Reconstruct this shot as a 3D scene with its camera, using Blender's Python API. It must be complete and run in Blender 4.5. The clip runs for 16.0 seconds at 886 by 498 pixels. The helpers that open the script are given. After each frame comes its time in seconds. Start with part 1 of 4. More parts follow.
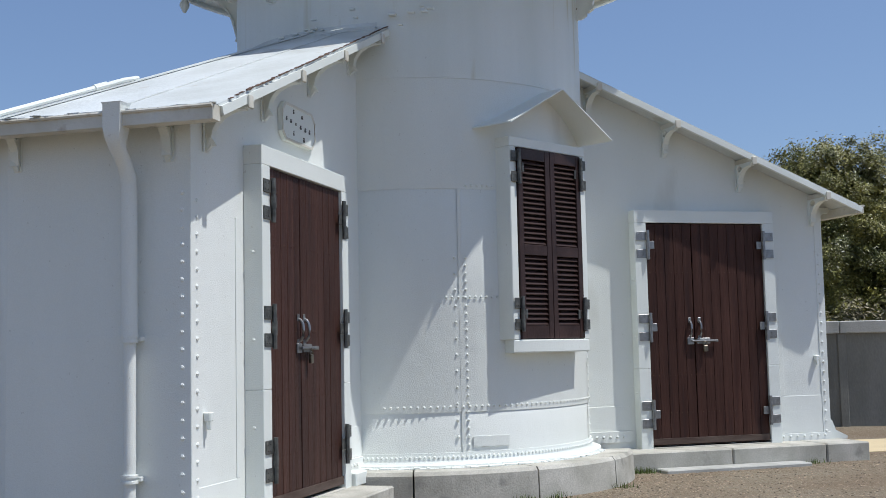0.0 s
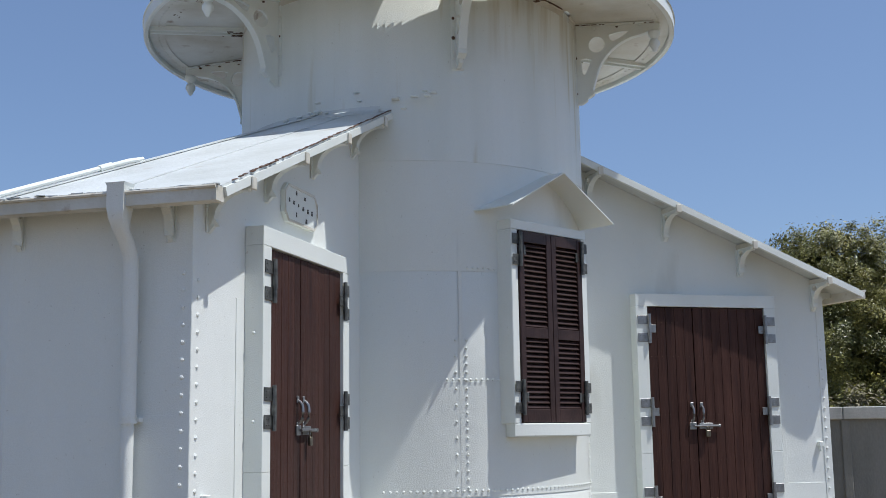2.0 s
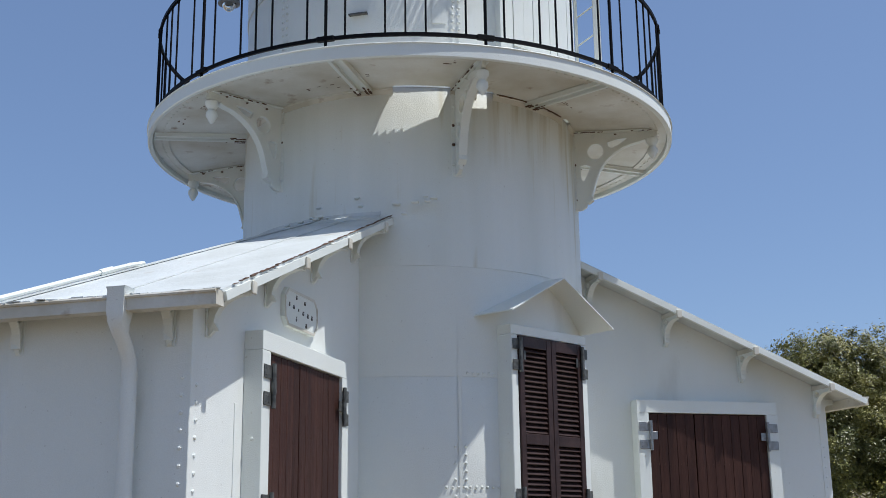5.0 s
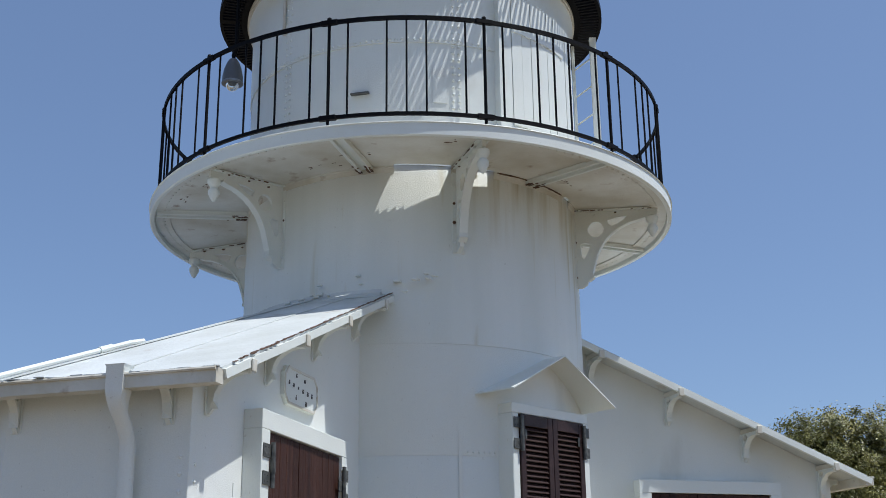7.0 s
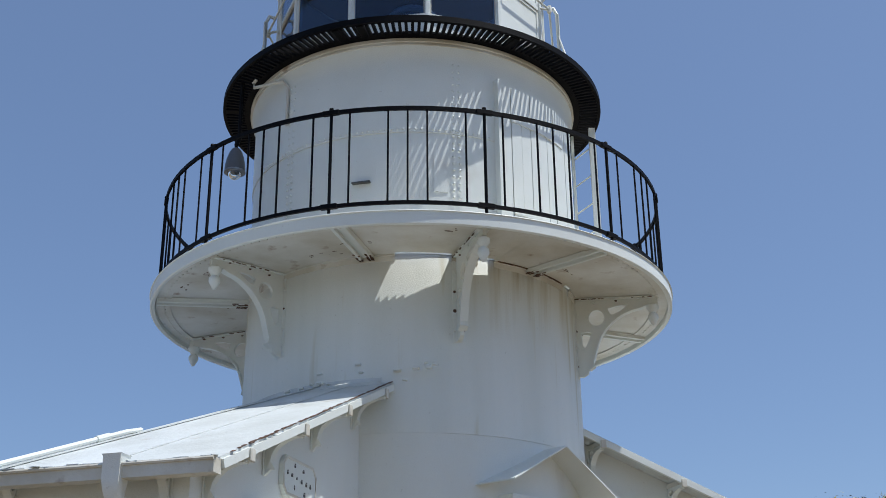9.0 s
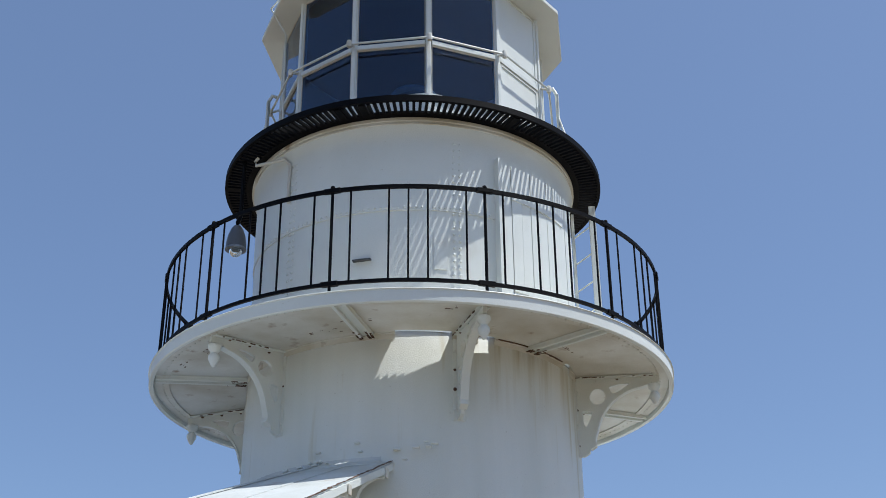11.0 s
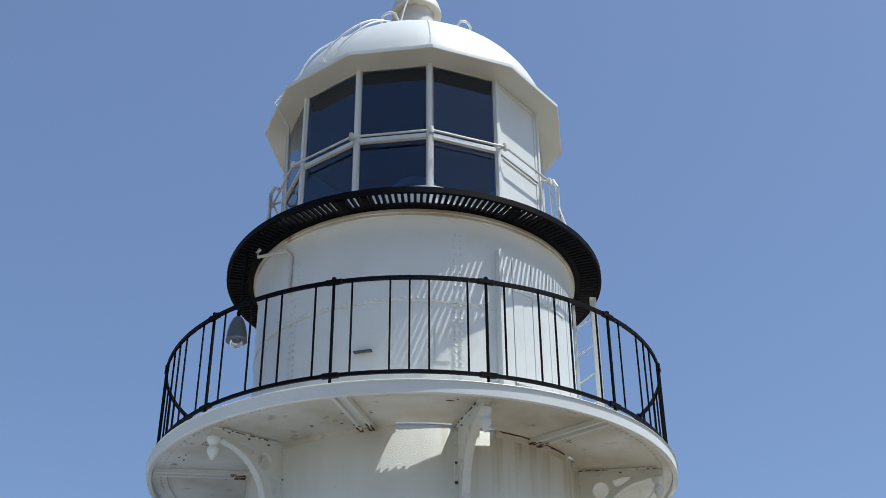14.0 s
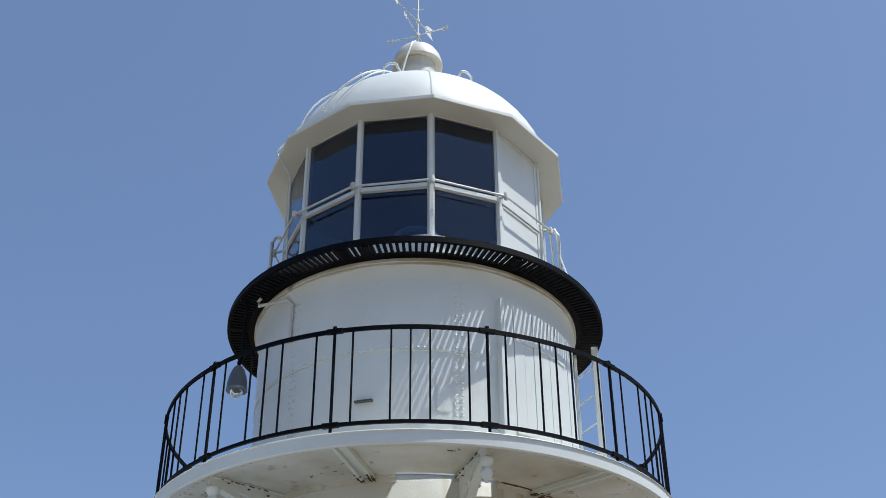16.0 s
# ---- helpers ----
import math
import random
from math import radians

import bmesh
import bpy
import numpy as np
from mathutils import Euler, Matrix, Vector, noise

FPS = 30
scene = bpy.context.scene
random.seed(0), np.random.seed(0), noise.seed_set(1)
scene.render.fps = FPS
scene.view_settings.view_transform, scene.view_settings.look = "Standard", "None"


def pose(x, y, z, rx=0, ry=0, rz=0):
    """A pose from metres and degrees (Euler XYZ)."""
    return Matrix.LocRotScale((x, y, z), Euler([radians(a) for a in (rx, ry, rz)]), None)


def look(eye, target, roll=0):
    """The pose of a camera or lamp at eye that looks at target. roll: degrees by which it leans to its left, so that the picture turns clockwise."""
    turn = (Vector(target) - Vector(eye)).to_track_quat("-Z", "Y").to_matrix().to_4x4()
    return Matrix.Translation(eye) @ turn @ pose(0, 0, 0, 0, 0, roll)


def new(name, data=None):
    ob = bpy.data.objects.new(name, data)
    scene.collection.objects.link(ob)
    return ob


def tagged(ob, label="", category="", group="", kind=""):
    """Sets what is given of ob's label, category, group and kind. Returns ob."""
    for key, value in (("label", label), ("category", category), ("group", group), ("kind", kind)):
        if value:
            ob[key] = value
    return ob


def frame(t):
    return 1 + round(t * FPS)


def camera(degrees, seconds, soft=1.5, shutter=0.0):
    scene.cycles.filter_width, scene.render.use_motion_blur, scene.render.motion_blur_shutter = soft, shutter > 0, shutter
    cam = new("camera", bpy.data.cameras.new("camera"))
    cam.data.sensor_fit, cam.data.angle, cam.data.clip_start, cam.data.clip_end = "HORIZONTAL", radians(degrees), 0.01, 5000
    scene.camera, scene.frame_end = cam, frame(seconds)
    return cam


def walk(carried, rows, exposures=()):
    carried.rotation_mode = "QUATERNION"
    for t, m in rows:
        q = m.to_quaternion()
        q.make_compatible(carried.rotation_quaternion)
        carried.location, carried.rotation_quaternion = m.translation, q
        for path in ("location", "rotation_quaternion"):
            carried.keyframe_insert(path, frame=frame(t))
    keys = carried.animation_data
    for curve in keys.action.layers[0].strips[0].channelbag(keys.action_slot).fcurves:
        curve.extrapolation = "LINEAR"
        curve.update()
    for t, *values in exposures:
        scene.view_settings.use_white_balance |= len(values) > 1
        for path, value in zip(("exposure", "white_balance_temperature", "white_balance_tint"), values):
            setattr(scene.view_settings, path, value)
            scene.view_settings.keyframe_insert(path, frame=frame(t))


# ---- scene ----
D, EYE = 11.5, 1.31          # metres from the lens to the tower's axis, height of the lens
cam = camera(41.35, 16.0, soft=0.85)


def aim(yaw, pitch, lean):
    y, p = radians(yaw), radians(pitch)
    way = Vector((-math.sin(y) * math.cos(p), math.cos(y) * math.cos(p), math.sin(p)))
    eye = Vector((0, -D, EYE))
    return look(eye, eye + way * 10, -lean)


ROWS = [  # seconds, yaw, pitch, lean to the right
    (0, -1.489, 4.912, 1.272),
    (0.5, -1.470, 5.709, 1.270),
    (1, -1.457, 6.700, 1.254),
    (1.5, -1.486, 7.739, 1.241),
    (2, -1.495, 8.917, 0.860),
    (2.5, -1.501, 10.119, 0.781),
    (3, -1.510, 11.299, 0.774),
    (3.5, -1.529, 12.427, 0.759),
    (4, -1.542, 12.903, 0.743),
    (6.5, -1.574, 16.731, 0.707),
    (7, -1.573, 17.815, 0.699),
    (7.5, -1.582, 19.088, 0.686),
    (8, -1.575, 20.105, 0.613),
    (8.5, -1.587, 21.058, 0.625),
    (9, -1.600, 22.125, 0.606),
    (11.5, -1.623, 26.762, 0.483),
    (12, -1.642, 27.572, 0.507),
    (12.5, -1.633, 28.259, 0.459),
    (13, -1.609, 28.890, 0.502),
    (13.5, -1.572, 29.656, 0.457),
    (14, -1.590, 30.358, 0.473),
    (14.5, -1.600, 31.077, 0.443),
    (15, -1.598, 31.767, 0.491),
    (15.5, -1.561, 32.304, 0.427),
    (16, -1.549, 32.755, 0.432),
]
walk(cam, [(t, aim(yaw, pitch, lean)) for t, yaw, pitch, lean in ROWS],
     [(0.0, 0.30, 6150, 9), (4.0, 0.38, 6150, 9), (9.0, 0.34, 6150, 8), (12.0, 0.48, 6150, 8), (16.0, 0.45, 6150, 8)])

# ---- light ----
SUN_WAY = Vector((-0.958, 0.255, -2.25)).normalized()
world = bpy.data.worlds.new("world")
scene.world = world
world.use_nodes = True
wn = world.node_tree
sky = wn.nodes.new("ShaderNodeTexSky")
sky.sky_type, sky.sun_disc = "NISHITA", False
sky.sun_elevation = math.asin(-SUN_WAY.z)
sky.sun_rotation = math.atan2(-SUN_WAY.x, -SUN_WAY.y)
sky.air_density, sky.dust_density, sky.ozone_density, sky.altitude = 0.85, 1.2, 3.2, 20
wn.nodes["Background"].inputs["Strength"].default_value = 0.115
haze = wn.nodes.new("ShaderNodeMix")              # even summer haze evens out the clear sky's gradient
haze.data_type = "RGBA"
haze.inputs[0].default_value, haze.inputs[7].default_value = 0.36, (1.24, 1.72, 2.86, 1)
wn.links.new(sky.outputs[0], haze.inputs[6])
wn.links.new(haze.outputs[2], wn.nodes["Background"].inputs["Color"])
sun = new("sun", bpy.data.lights.new("sun", "SUN"))
sun.data.energy, sun.data.angle, sun.data.color = 3.45, radians(0.53), (1.0, 0.96, 0.9)
sun.matrix_world = look(Vector((0, 0, 30)) - SUN_WAY * 5, Vector((0, 0, 30)))


# ---- materials ----
def material(name, base, rough=0.6, metal=0.0, second=None, scale=3.0, amount=0.5, grain=60.0, grain_amount=0.12, bump=0.1, spots=None, spot_scale=2.0, spot_from=0.62, stretch=(1, 1, 1), random_value=0.0, island=False, bump_distance=0.01, plain_grain=False, spec=0.5, dents=0.0, specks=None, runs=None):
    """Paint, wood, stone or metal: two noises for tone, an optional third for stains, a fine relief."""
    m = bpy.data.materials.new(name)
    m.use_nodes = True
    n, l = m.node_tree.nodes, m.node_tree.links
    b = n["Principled BSDF"]
    b.inputs["Roughness"].default_value, b.inputs["Metallic"].default_value = rough, metal
    b.inputs["Specular IOR Level"].default_value = spec
    tc = n.new("ShaderNodeTexCoord")
    mp = n.new("ShaderNodeMapping")
    mp.inputs["Scale"].default_value = stretch
    l.new(tc.outputs["Object"], mp.inputs[0])

    def tex(s, detail=5.0, plain=False):
        t = n.new("ShaderNodeTexNoise")
        t.inputs["Scale"].default_value, t.inputs["Detail"].default_value = s, detail
        l.new(tc.outputs["Object"] if plain else mp.outputs[0], t.inputs["Vector"])
        return t.outputs["Fac"]

    def ramp(src, a, z):
        r = n.new("ShaderNodeMapRange")
        r.inputs["From Min"].default_value, r.inputs["From Max"].default_value = a, z
        l.new(src, r.inputs["Value"])
        return r.outputs[0]

    def mix(fac, c1, c2, kind="MIX"):
        x = n.new("ShaderNodeMix")
        x.data_type, x.blend_type = "RGBA", kind
        for sock, v in ((x.inputs[0], fac), (x.inputs[6], c1), (x.inputs[7], c2)):
            if isinstance(v, bpy.types.NodeSocket):
                l.new(v, sock)
            elif isinstance(v, (int, float)):
                sock.default_value = v
            else:
                sock.default_value = (*v, 1)
        return x.outputs[2]

    def times(src, k):
        x = n.new("ShaderNodeMath")
        x.operation = "MULTIPLY"
        l.new(src, x.inputs[0])
        x.inputs[1].default_value = k
        return x.outputs[0]

    second = second or tuple(c * 0.8 for c in base)
    col = mix(times(ramp(tex(scale), 0.35, 0.7), amount), base, second)
    g = tex(grain, 3.0, plain_grain)
    col = mix(times(ramp(g, 0.3, 0.75), grain_amount), col, tuple(c * 0.45 for c in base))
    if spots:
        col = mix(times(ramp(tex(spot_scale, 7.0), spot_from, spot_from + 0.12), 0.75), col, spots)
    if specks:
        col = mix(times(ramp(tex(38.0, 2.0, True), 0.72, 0.76), 0.35), col, specks)
    if runs:
        # rust water that ran down from an edge: colour, height where the runs end, height where they start
        xyz = n.new("ShaderNodeSeparateXYZ")
        l.new(tc.outputs["Object"], xyz.inputs[0])
        thin = n.new("ShaderNodeMapping")
        thin.inputs["Scale"].default_value = (5.5, 5.5, 0.35)
        l.new(tc.outputs["Object"], thin.inputs[0])
        run = n.new("ShaderNodeTexNoise")
        run.inputs["Scale"].default_value, run.inputs["Detail"].default_value = 1.6, 6.0
        l.new(thin.outputs[0], run.inputs["Vector"])
        reach = n.new("ShaderNodeMath")
        reach.operation = "MULTIPLY"
        l.new(ramp(run.outputs["Fac"], 0.43, 0.64), reach.inputs[0])
        l.new(ramp(xyz.outputs[2], runs[1], runs[2]), reach.inputs[1])
        side = n.new("ShaderNodeMath")
        side.operation = "MULTIPLY"
        l.new(reach.outputs[0], side.inputs[0])
        l.new(ramp(xyz.outputs[0], 0.35, 0.75), side.inputs[1])
        col = mix(times(side.outputs[0], 0.65), col, runs[0])
    if random_value:
        src = n.new("ShaderNodeNewGeometry").outputs["Random Per Island"] if island else n.new("ShaderNodeObjectInfo").outputs["Random"]
        hsv = n.new("ShaderNodeHueSaturation")
        r = n.new("ShaderNodeMapRange")
        r.inputs["To Min"].default_value, r.inputs["To Max"].default_value = 1 - random_value, 1 + random_value
        l.new(src, r.inputs["Value"])
        l.new(r.outputs[0], hsv.inputs["Value"])
        l.new(col, hsv.inputs["Color"])
        col = hsv.outputs[0]
    l.new(col, b.inputs["Base Color"])
    if bump:
        bp = n.new("ShaderNodeBump")
        bp.inputs["Strength"].default_value, bp.inputs["Distance"].default_value = bump, bump_distance
        l.new(g, bp.inputs["Height"])
        if dents:
            wide = n.new("ShaderNodeBump")
            wide.inputs["Strength"].default_value, wide.inputs["Distance"].default_value = dents, 0.03
            l.new(tex(3.2, 2.0, True), wide.inputs["Height"])
            l.new(wide.outputs[0], bp.inputs["Normal"])
        l.new(bp.outputs[0], b.inputs["Normal"])
    return m


WHITE = material("white_paint", (0.79, 0.82, 0.78), 0.42, second=(0.685, 0.71, 0.665), scale=1.3, amount=0.6, grain=110, grain_amount=0.08, bump=0.3, dents=0.12, specks=(0.45, 0.42, 0.35), spots=(0.60, 0.585, 0.52), spot_scale=1.1, spot_from=0.68)
WALL = material("weathered_white_wall", (0.81, 0.83, 0.795), 0.5, second=(0.705, 0.725, 0.675), scale=0.9, amount=0.8, grain=120, grain_amount=0.10, bump=0.27, dents=0.25, specks=(0.42, 0.41, 0.36), spots=(0.52, 0.52, 0.46), spot_scale=1.3, spot_from=0.65, stretch=(1, 1, 0.35), plain_grain=True)
STREAK = material("rust_streaked_white_wall", (0.805, 0.83, 0.795), 0.5, second=(0.70, 0.73, 0.68), scale=0.9, amount=0.8, grain=120, grain_amount=0.10, bump=0.27, dents=0.25, specks=(0.42, 0.41, 0.36), spots=(0.52, 0.47, 0.30), spot_scale=1.7, spot_from=0.60, stretch=(2.6, 2.6, 0.22), plain_grain=True, runs=((0.37, 0.29, 0.11), 4.5, 5.2))
SOFFIT = material("rust_spotted_white_paint", (0.76, 0.755, 0.70), 0.55, second=(0.52, 0.475, 0.37), scale=1.9, amount=0.95, grain=40, grain_amount=0.08, bump=0.3, dents=0.15, spots=(0.27, 0.17, 0.09), spot_scale=5.0, spot_from=0.63)
ROOF = material("white_roof_paint", (0.68, 0.71, 0.70), 0.5, second=(0.52, 0.54, 0.51), scale=2.2, amount=0.9, grain=30, grain_amount=0.12, bump=0.4, dents=0.2, spots=(0.42, 0.37, 0.30), spot_scale=3.4, spot_from=0.64)
RUST = material("rust", (0.085, 0.045, 0.028), 0.9, second=(0.20, 0.12, 0.08), scale=14, amount=0.9, grain=90, grain_amount=0.4, bump=0.8)
WOOD = material("brown_painted_wood", (0.044, 0.017, 0.012), 0.55, spec=0.2, second=(0.085, 0.038, 0.028), scale=3, amount=0.95, grain=24, grain_amount=0.55, bump=0.4, spots=(0.028, 0.013, 0.012), spot_scale=2.2, spot_from=0.56, stretch=(6, 6, 0.35), random_value=0.16)
FADED = material("faded_wood", (0.115, 0.085, 0.070), 0.7, spec=0.2, second=(0.06, 0.035, 0.028), scale=4, amount=0.9, grain=40, grain_amount=0.4, bump=0.3, stretch=(1, 1, 5))
SHUTTER = material("dark_brown_shutter_paint", (0.028, 0.013, 0.011), 0.42, spec=0.3, second=(0.065, 0.035, 0.030), scale=6, amount=0.7, grain=45, grain_amount=0.25, bump=0.25)
BLACK = material("black_iron_paint", (0.003, 0.003, 0.0045), 0.55, spec=0.08, second=(0.006, 0.006, 0.0065), scale=5, amount=0.8, grain=60, grain_amount=0.2, bump=0.2)
STEEL = material("galvanised_steel", (0.34, 0.345, 0.35), 0.38, 0.85, second=(0.20, 0.19, 0.18), scale=20, amount=0.8, grain=120, grain_amount=0.3, bump=0.15, spots=(0.20, 0.11, 0.06), spot_scale=30, spot_from=0.68)
IRON = material("weathered_dark_iron", (0.075, 0.078, 0.074), 0.5, 0.5, second=(0.20, 0.20, 0.185), scale=22, amount=0.9, grain=110, grain_amount=0.3, bump=0.2, spots=(0.10, 0.055, 0.03), spot_scale=26, spot_from=0.64)
STONE = material("cut_stone", (0.58, 0.56, 0.50), 0.85, second=(0.36, 0.345, 0.29), scale=3.2, amount=1.0, grain=70, grain_amount=0.5, bump=0.25, dents=0.1, specks=(0.16, 0.155, 0.14), spots=(0.22, 0.215, 0.19), spot_scale=5, spot_from=0.6, random_value=0.08)
CONCRETE = material("grey_concrete", (0.27, 0.265, 0.24), 0.9, second=(0.15, 0.15, 0.13), scale=1.6, amount=0.9, grain=40, grain_amount=0.3, bump=0.5, spots=(0.07, 0.07, 0.06), spot_scale=1.4, spot_from=0.6, stretch=(1, 1, 0.4))
COPING = material("pale_concrete", (0.52, 0.515, 0.48), 0.85, second=(0.30, 0.30, 0.27), scale=3, amount=0.8, grain=50, grain_amount=0.25, bump=0.4)
GRAVEL = material("brown_gravel", (0.200, 0.145, 0.090), 0.95, second=(0.27, 0.24, 0.17), scale=0.9, amount=0.8, grain=45, grain_amount=0.6, bump=1.0, spots=(0.34, 0.29, 0.22), spot_scale=60, spot_from=0.56, bump_distance=0.03)
PAVING = material("sandy_paving", (0.62, 0.50, 0.30), 0.9, second=(0.52, 0.42, 0.27), scale=3, amount=0.7, grain=60, grain_amount=0.25, bump=0.4)
GRASS = material("grass", (0.085, 0.14, 0.028), 0.7, second=(0.15, 0.17, 0.05), scale=30, amount=0.8, bump=0)
LEAF = material("waxy_leaf", (0.090, 0.100, 0.022), 0.4, spec=0.5, second=(0.36, 0.32, 0.08), scale=1.1, amount=0.9, grain=4, grain_amount=0.25, bump=0, random_value=0.45, island=True)
LEAF_PALE = material("pale_flower_cluster", (0.20, 0.17, 0.09), 0.6, second=(0.12, 0.11, 0.05), scale=3, amount=0.8, bump=0, random_value=0.35, island=True)
BARK = material("bark", (0.09, 0.07, 0.05), 0.9, bump=0.8)
INK = material("plaque_lettering", (0.09, 0.085, 0.08), 0.7, bump=0)
# near-black base: the shade of enclosed spaces is put into the colour
DARK = material("interior_shade_colour", (0.03, 0.035, 0.04), 0.8, bump=0)
BRASS = material("aged_brass", (0.22, 0.19, 0.14), 0.35, 0.9, second=(0.12, 0.10, 0.08), scale=25, amount=0.8)
GREY_PLASTIC = material("grey_camera_housing", (0.105, 0.11, 0.118), 0.35, second=(0.085, 0.085, 0.092), scale=10, amount=0.5, bump=0)


def glass(name, tint, rough=0.02, ior=1.5):
    m = bpy.data.materials.new(name)
    m.use_nodes = True
    b = m.node_tree.nodes["Principled BSDF"]
    b.inputs["Base Color"].default_value = (*tint, 1)
    b.inputs["Roughness"].default_value, b.inputs["IOR"].default_value = rough, ior
    b.inputs["Transmission Weight"].default_value = 1.0
    return m


PANE = glass("tinted_lantern_glass", (0.22, 0.40, 0.72), ior=1.55)
CLEAR = glass("clear_dome_glass", (0.85, 0.87, 0.88))


# ---- mesh helpers ----
def box(bm, x0, x1, y0, y1, z0, z1, bevel=0.0, m=None):
    got = bmesh.ops.create_cube(bm, size=1.0)["verts"]
    bmesh.ops.scale(bm, vec=(x1 - x0, y1 - y0, z1 - z0), verts=got)
    bmesh.ops.translate(bm, vec=((x0 + x1) / 2, (y0 + y1) / 2, (z0 + z1) / 2), verts=got)
    if m is not None:
        bmesh.ops.transform(bm, matrix=m, verts=got)
    if bevel:
        edges = list({e for v in got for e in v.link_edges})
        bmesh.ops.bevel(bm, geom=edges, offset=bevel, segments=1, affect="EDGES")


def lathe(bm, profile, steps=96, a0=0.0, a1=360.0, m=None):
    """Turns (radius, height) round the z axis; degrees from +x."""
    full = abs(a1 - a0 - 360) < 1e-6
    n = steps if full else steps + 1
    rings = []
    for i in range(n):
        a = radians(a0 + (a1 - a0) * i / steps)
        rings.append([bm.verts.new((r * math.cos(a), r * math.sin(a), z)) for r, z in profile])
    for i in range(steps):
        A, B = rings[i], rings[(i + 1) % n]
        for j in range(len(profile) - 1):
            bm.faces.new((A[j], B[j], B[j + 1], A[j + 1]))
    if m is not None:
        bmesh.ops.transform(bm, matrix=m, verts=[v for r in rings for v in r])
    return rings


def tube(bm, points, radius, sides=8, closed=False, flat=None):
    """A round (or flat: width, height) bar along points."""
    pts = [Vector(p) for p in points]
    n, rings = len(pts), []
    for i, p in enumerate(pts):
        a, b = (pts[i - 1], pts[(i + 1) % n]) if closed else (pts[max(i - 1, 0)], pts[min(i + 1, n - 1)])
        d = (b - a).normalized()
        side = d.cross(Vector((0, 0, 1)))
        side = side.normalized() if side.length > 1e-3 else Vector((1, 0, 0))
        up = side.cross(d)
        ring = []
        if flat:
            for sx, sy in ((-1, -1), (1, -1), (1, 1), (-1, 1)):
                ring.append(bm.verts.new(p + side * sx * flat[0] / 2 + up * sy * flat[1] / 2))
        else:
            for k in range(sides):
                t = 2 * math.pi * k / sides
                ring.append(bm.verts.new(p + (side * math.cos(t) + up * math.sin(t)) * radius))
        rings.append(ring)
    k = len(rings[0])
    for i in range(n if closed else n - 1):
        A, B = rings[i], rings[(i + 1) % n]
        for j in range(k):
            bm.faces.new((A[j], A[(j + 1) % k], B[(j + 1) % k], B[j]))
    if not closed:
        bm.faces.new(rings[0])
        bm.faces.new(rings[-1])


def plate(bm, outline, thick, holes=(), m=None, z0=None):
    """A flat plate in local x, y with holes, extruded along z and centred on it."""
    z0 = -thick / 2 if z0 is None else z0
    edges, made = [], []
    for loop in (outline, *holes):
        vs = [bm.verts.new((x, y, z0)) for x, y in loop]
        made += vs
        edges += [bm.edges.new((vs[i], vs[(i + 1) % len(vs)])) for i in range(len(vs))]
    faces = [g for g in bmesh.ops.triangle_fill(bm, use_beauty=True, use_dissolve=False, edges=edges)["geom"] if isinstance(g, bmesh.types.BMFace)]
    top = bmesh.ops.extrude_face_region(bm, geom=faces)["geom"]
    tv = [g for g in top if isinstance(g, bmesh.types.BMVert)]
    bmesh.ops.translate(bm, vec=(0, 0, thick), verts=tv)
    if m is not None:
        bmesh.ops.transform(bm, matrix=m, verts=made + tv)


def rivet_heads(bm, places, size=0.013):
    """Domed heads at (point, normal) pairs."""
    for p, nrm in places:
        p, nrm = Vector(p), Vector(nrm).normalized()
        q = nrm.to_track_quat("Z", "Y").to_matrix()
        rings = []
        for r, h in ((1.0, 0.0), (0.8, 0.55)):
            rings.append([bm.verts.new(p + q @ Vector((size * r * math.cos(k * math.pi / 3), size * r * math.sin(k * math.pi / 3), size * h))) for k in range(6)])
        tip = bm.verts.new(p + nrm * size * 0.85)
        for k in range(6):
            bm.faces.new((rings[0][k], rings[0][(k + 1) % 6], rings[1][(k + 1) % 6], rings[1][k]))
            bm.faces.new((rings[1][k], rings[1][(k + 1) % 6], tip))


def finish(bm, smooth=False):
    bmesh.ops.recalc_face_normals(bm, faces=bm.faces)
    me = bpy.data.meshes.new("mesh")
    bm.to_mesh(me)
    bm.free()
    if smooth:
        me.polygons.foreach_set("use_smooth", [True] * len(me.polygons))
        me.set_sharp_from_angle(angle=radians(35))
    return me


def part(name, bm, mat, parent, label="", m=None, smooth=False, kind=""):
    me = bm if isinstance(bm, bpy.types.Mesh) else finish(bm, smooth)
    if not me.materials:
        me.materials.append(mat)
    ob = new(name, me)
    ob.parent = parent
    if m is not None:
        ob.matrix_basis = m
    return tagged(ob, label, kind=kind)


def thing(name, label, category, m=None, group="", kind=""):
    ob = new(name)
    ob.empty_display_size = 0.1
    if m is not None:
        ob.matrix_basis = m
    return tagged(ob, label, category, group, kind)


def whole(name, bm, mat, label, category, m=None, kind="", smooth=False, group=""):
    me = bm if isinstance(bm, bpy.types.Mesh) else finish(bm, smooth)
    if not me.materials:
        me.materials.append(mat)
    ob = new(name, me)
    if m is not None:
        ob.matrix_basis = m
    return tagged(ob, label, category, group, kind)


def polar(r, deg, z=0.0):
    return Vector((r * math.cos(radians(deg)), r * math.sin(radians(deg)), z))


def arc(cx, cy, r, a0, a1, n):
    return [(cx + r * math.cos(radians(a0 + (a1 - a0) * i / n)), cy + r * math.sin(radians(a0 + (a1 - a0) * i / n))) for i in range(n + 1)]


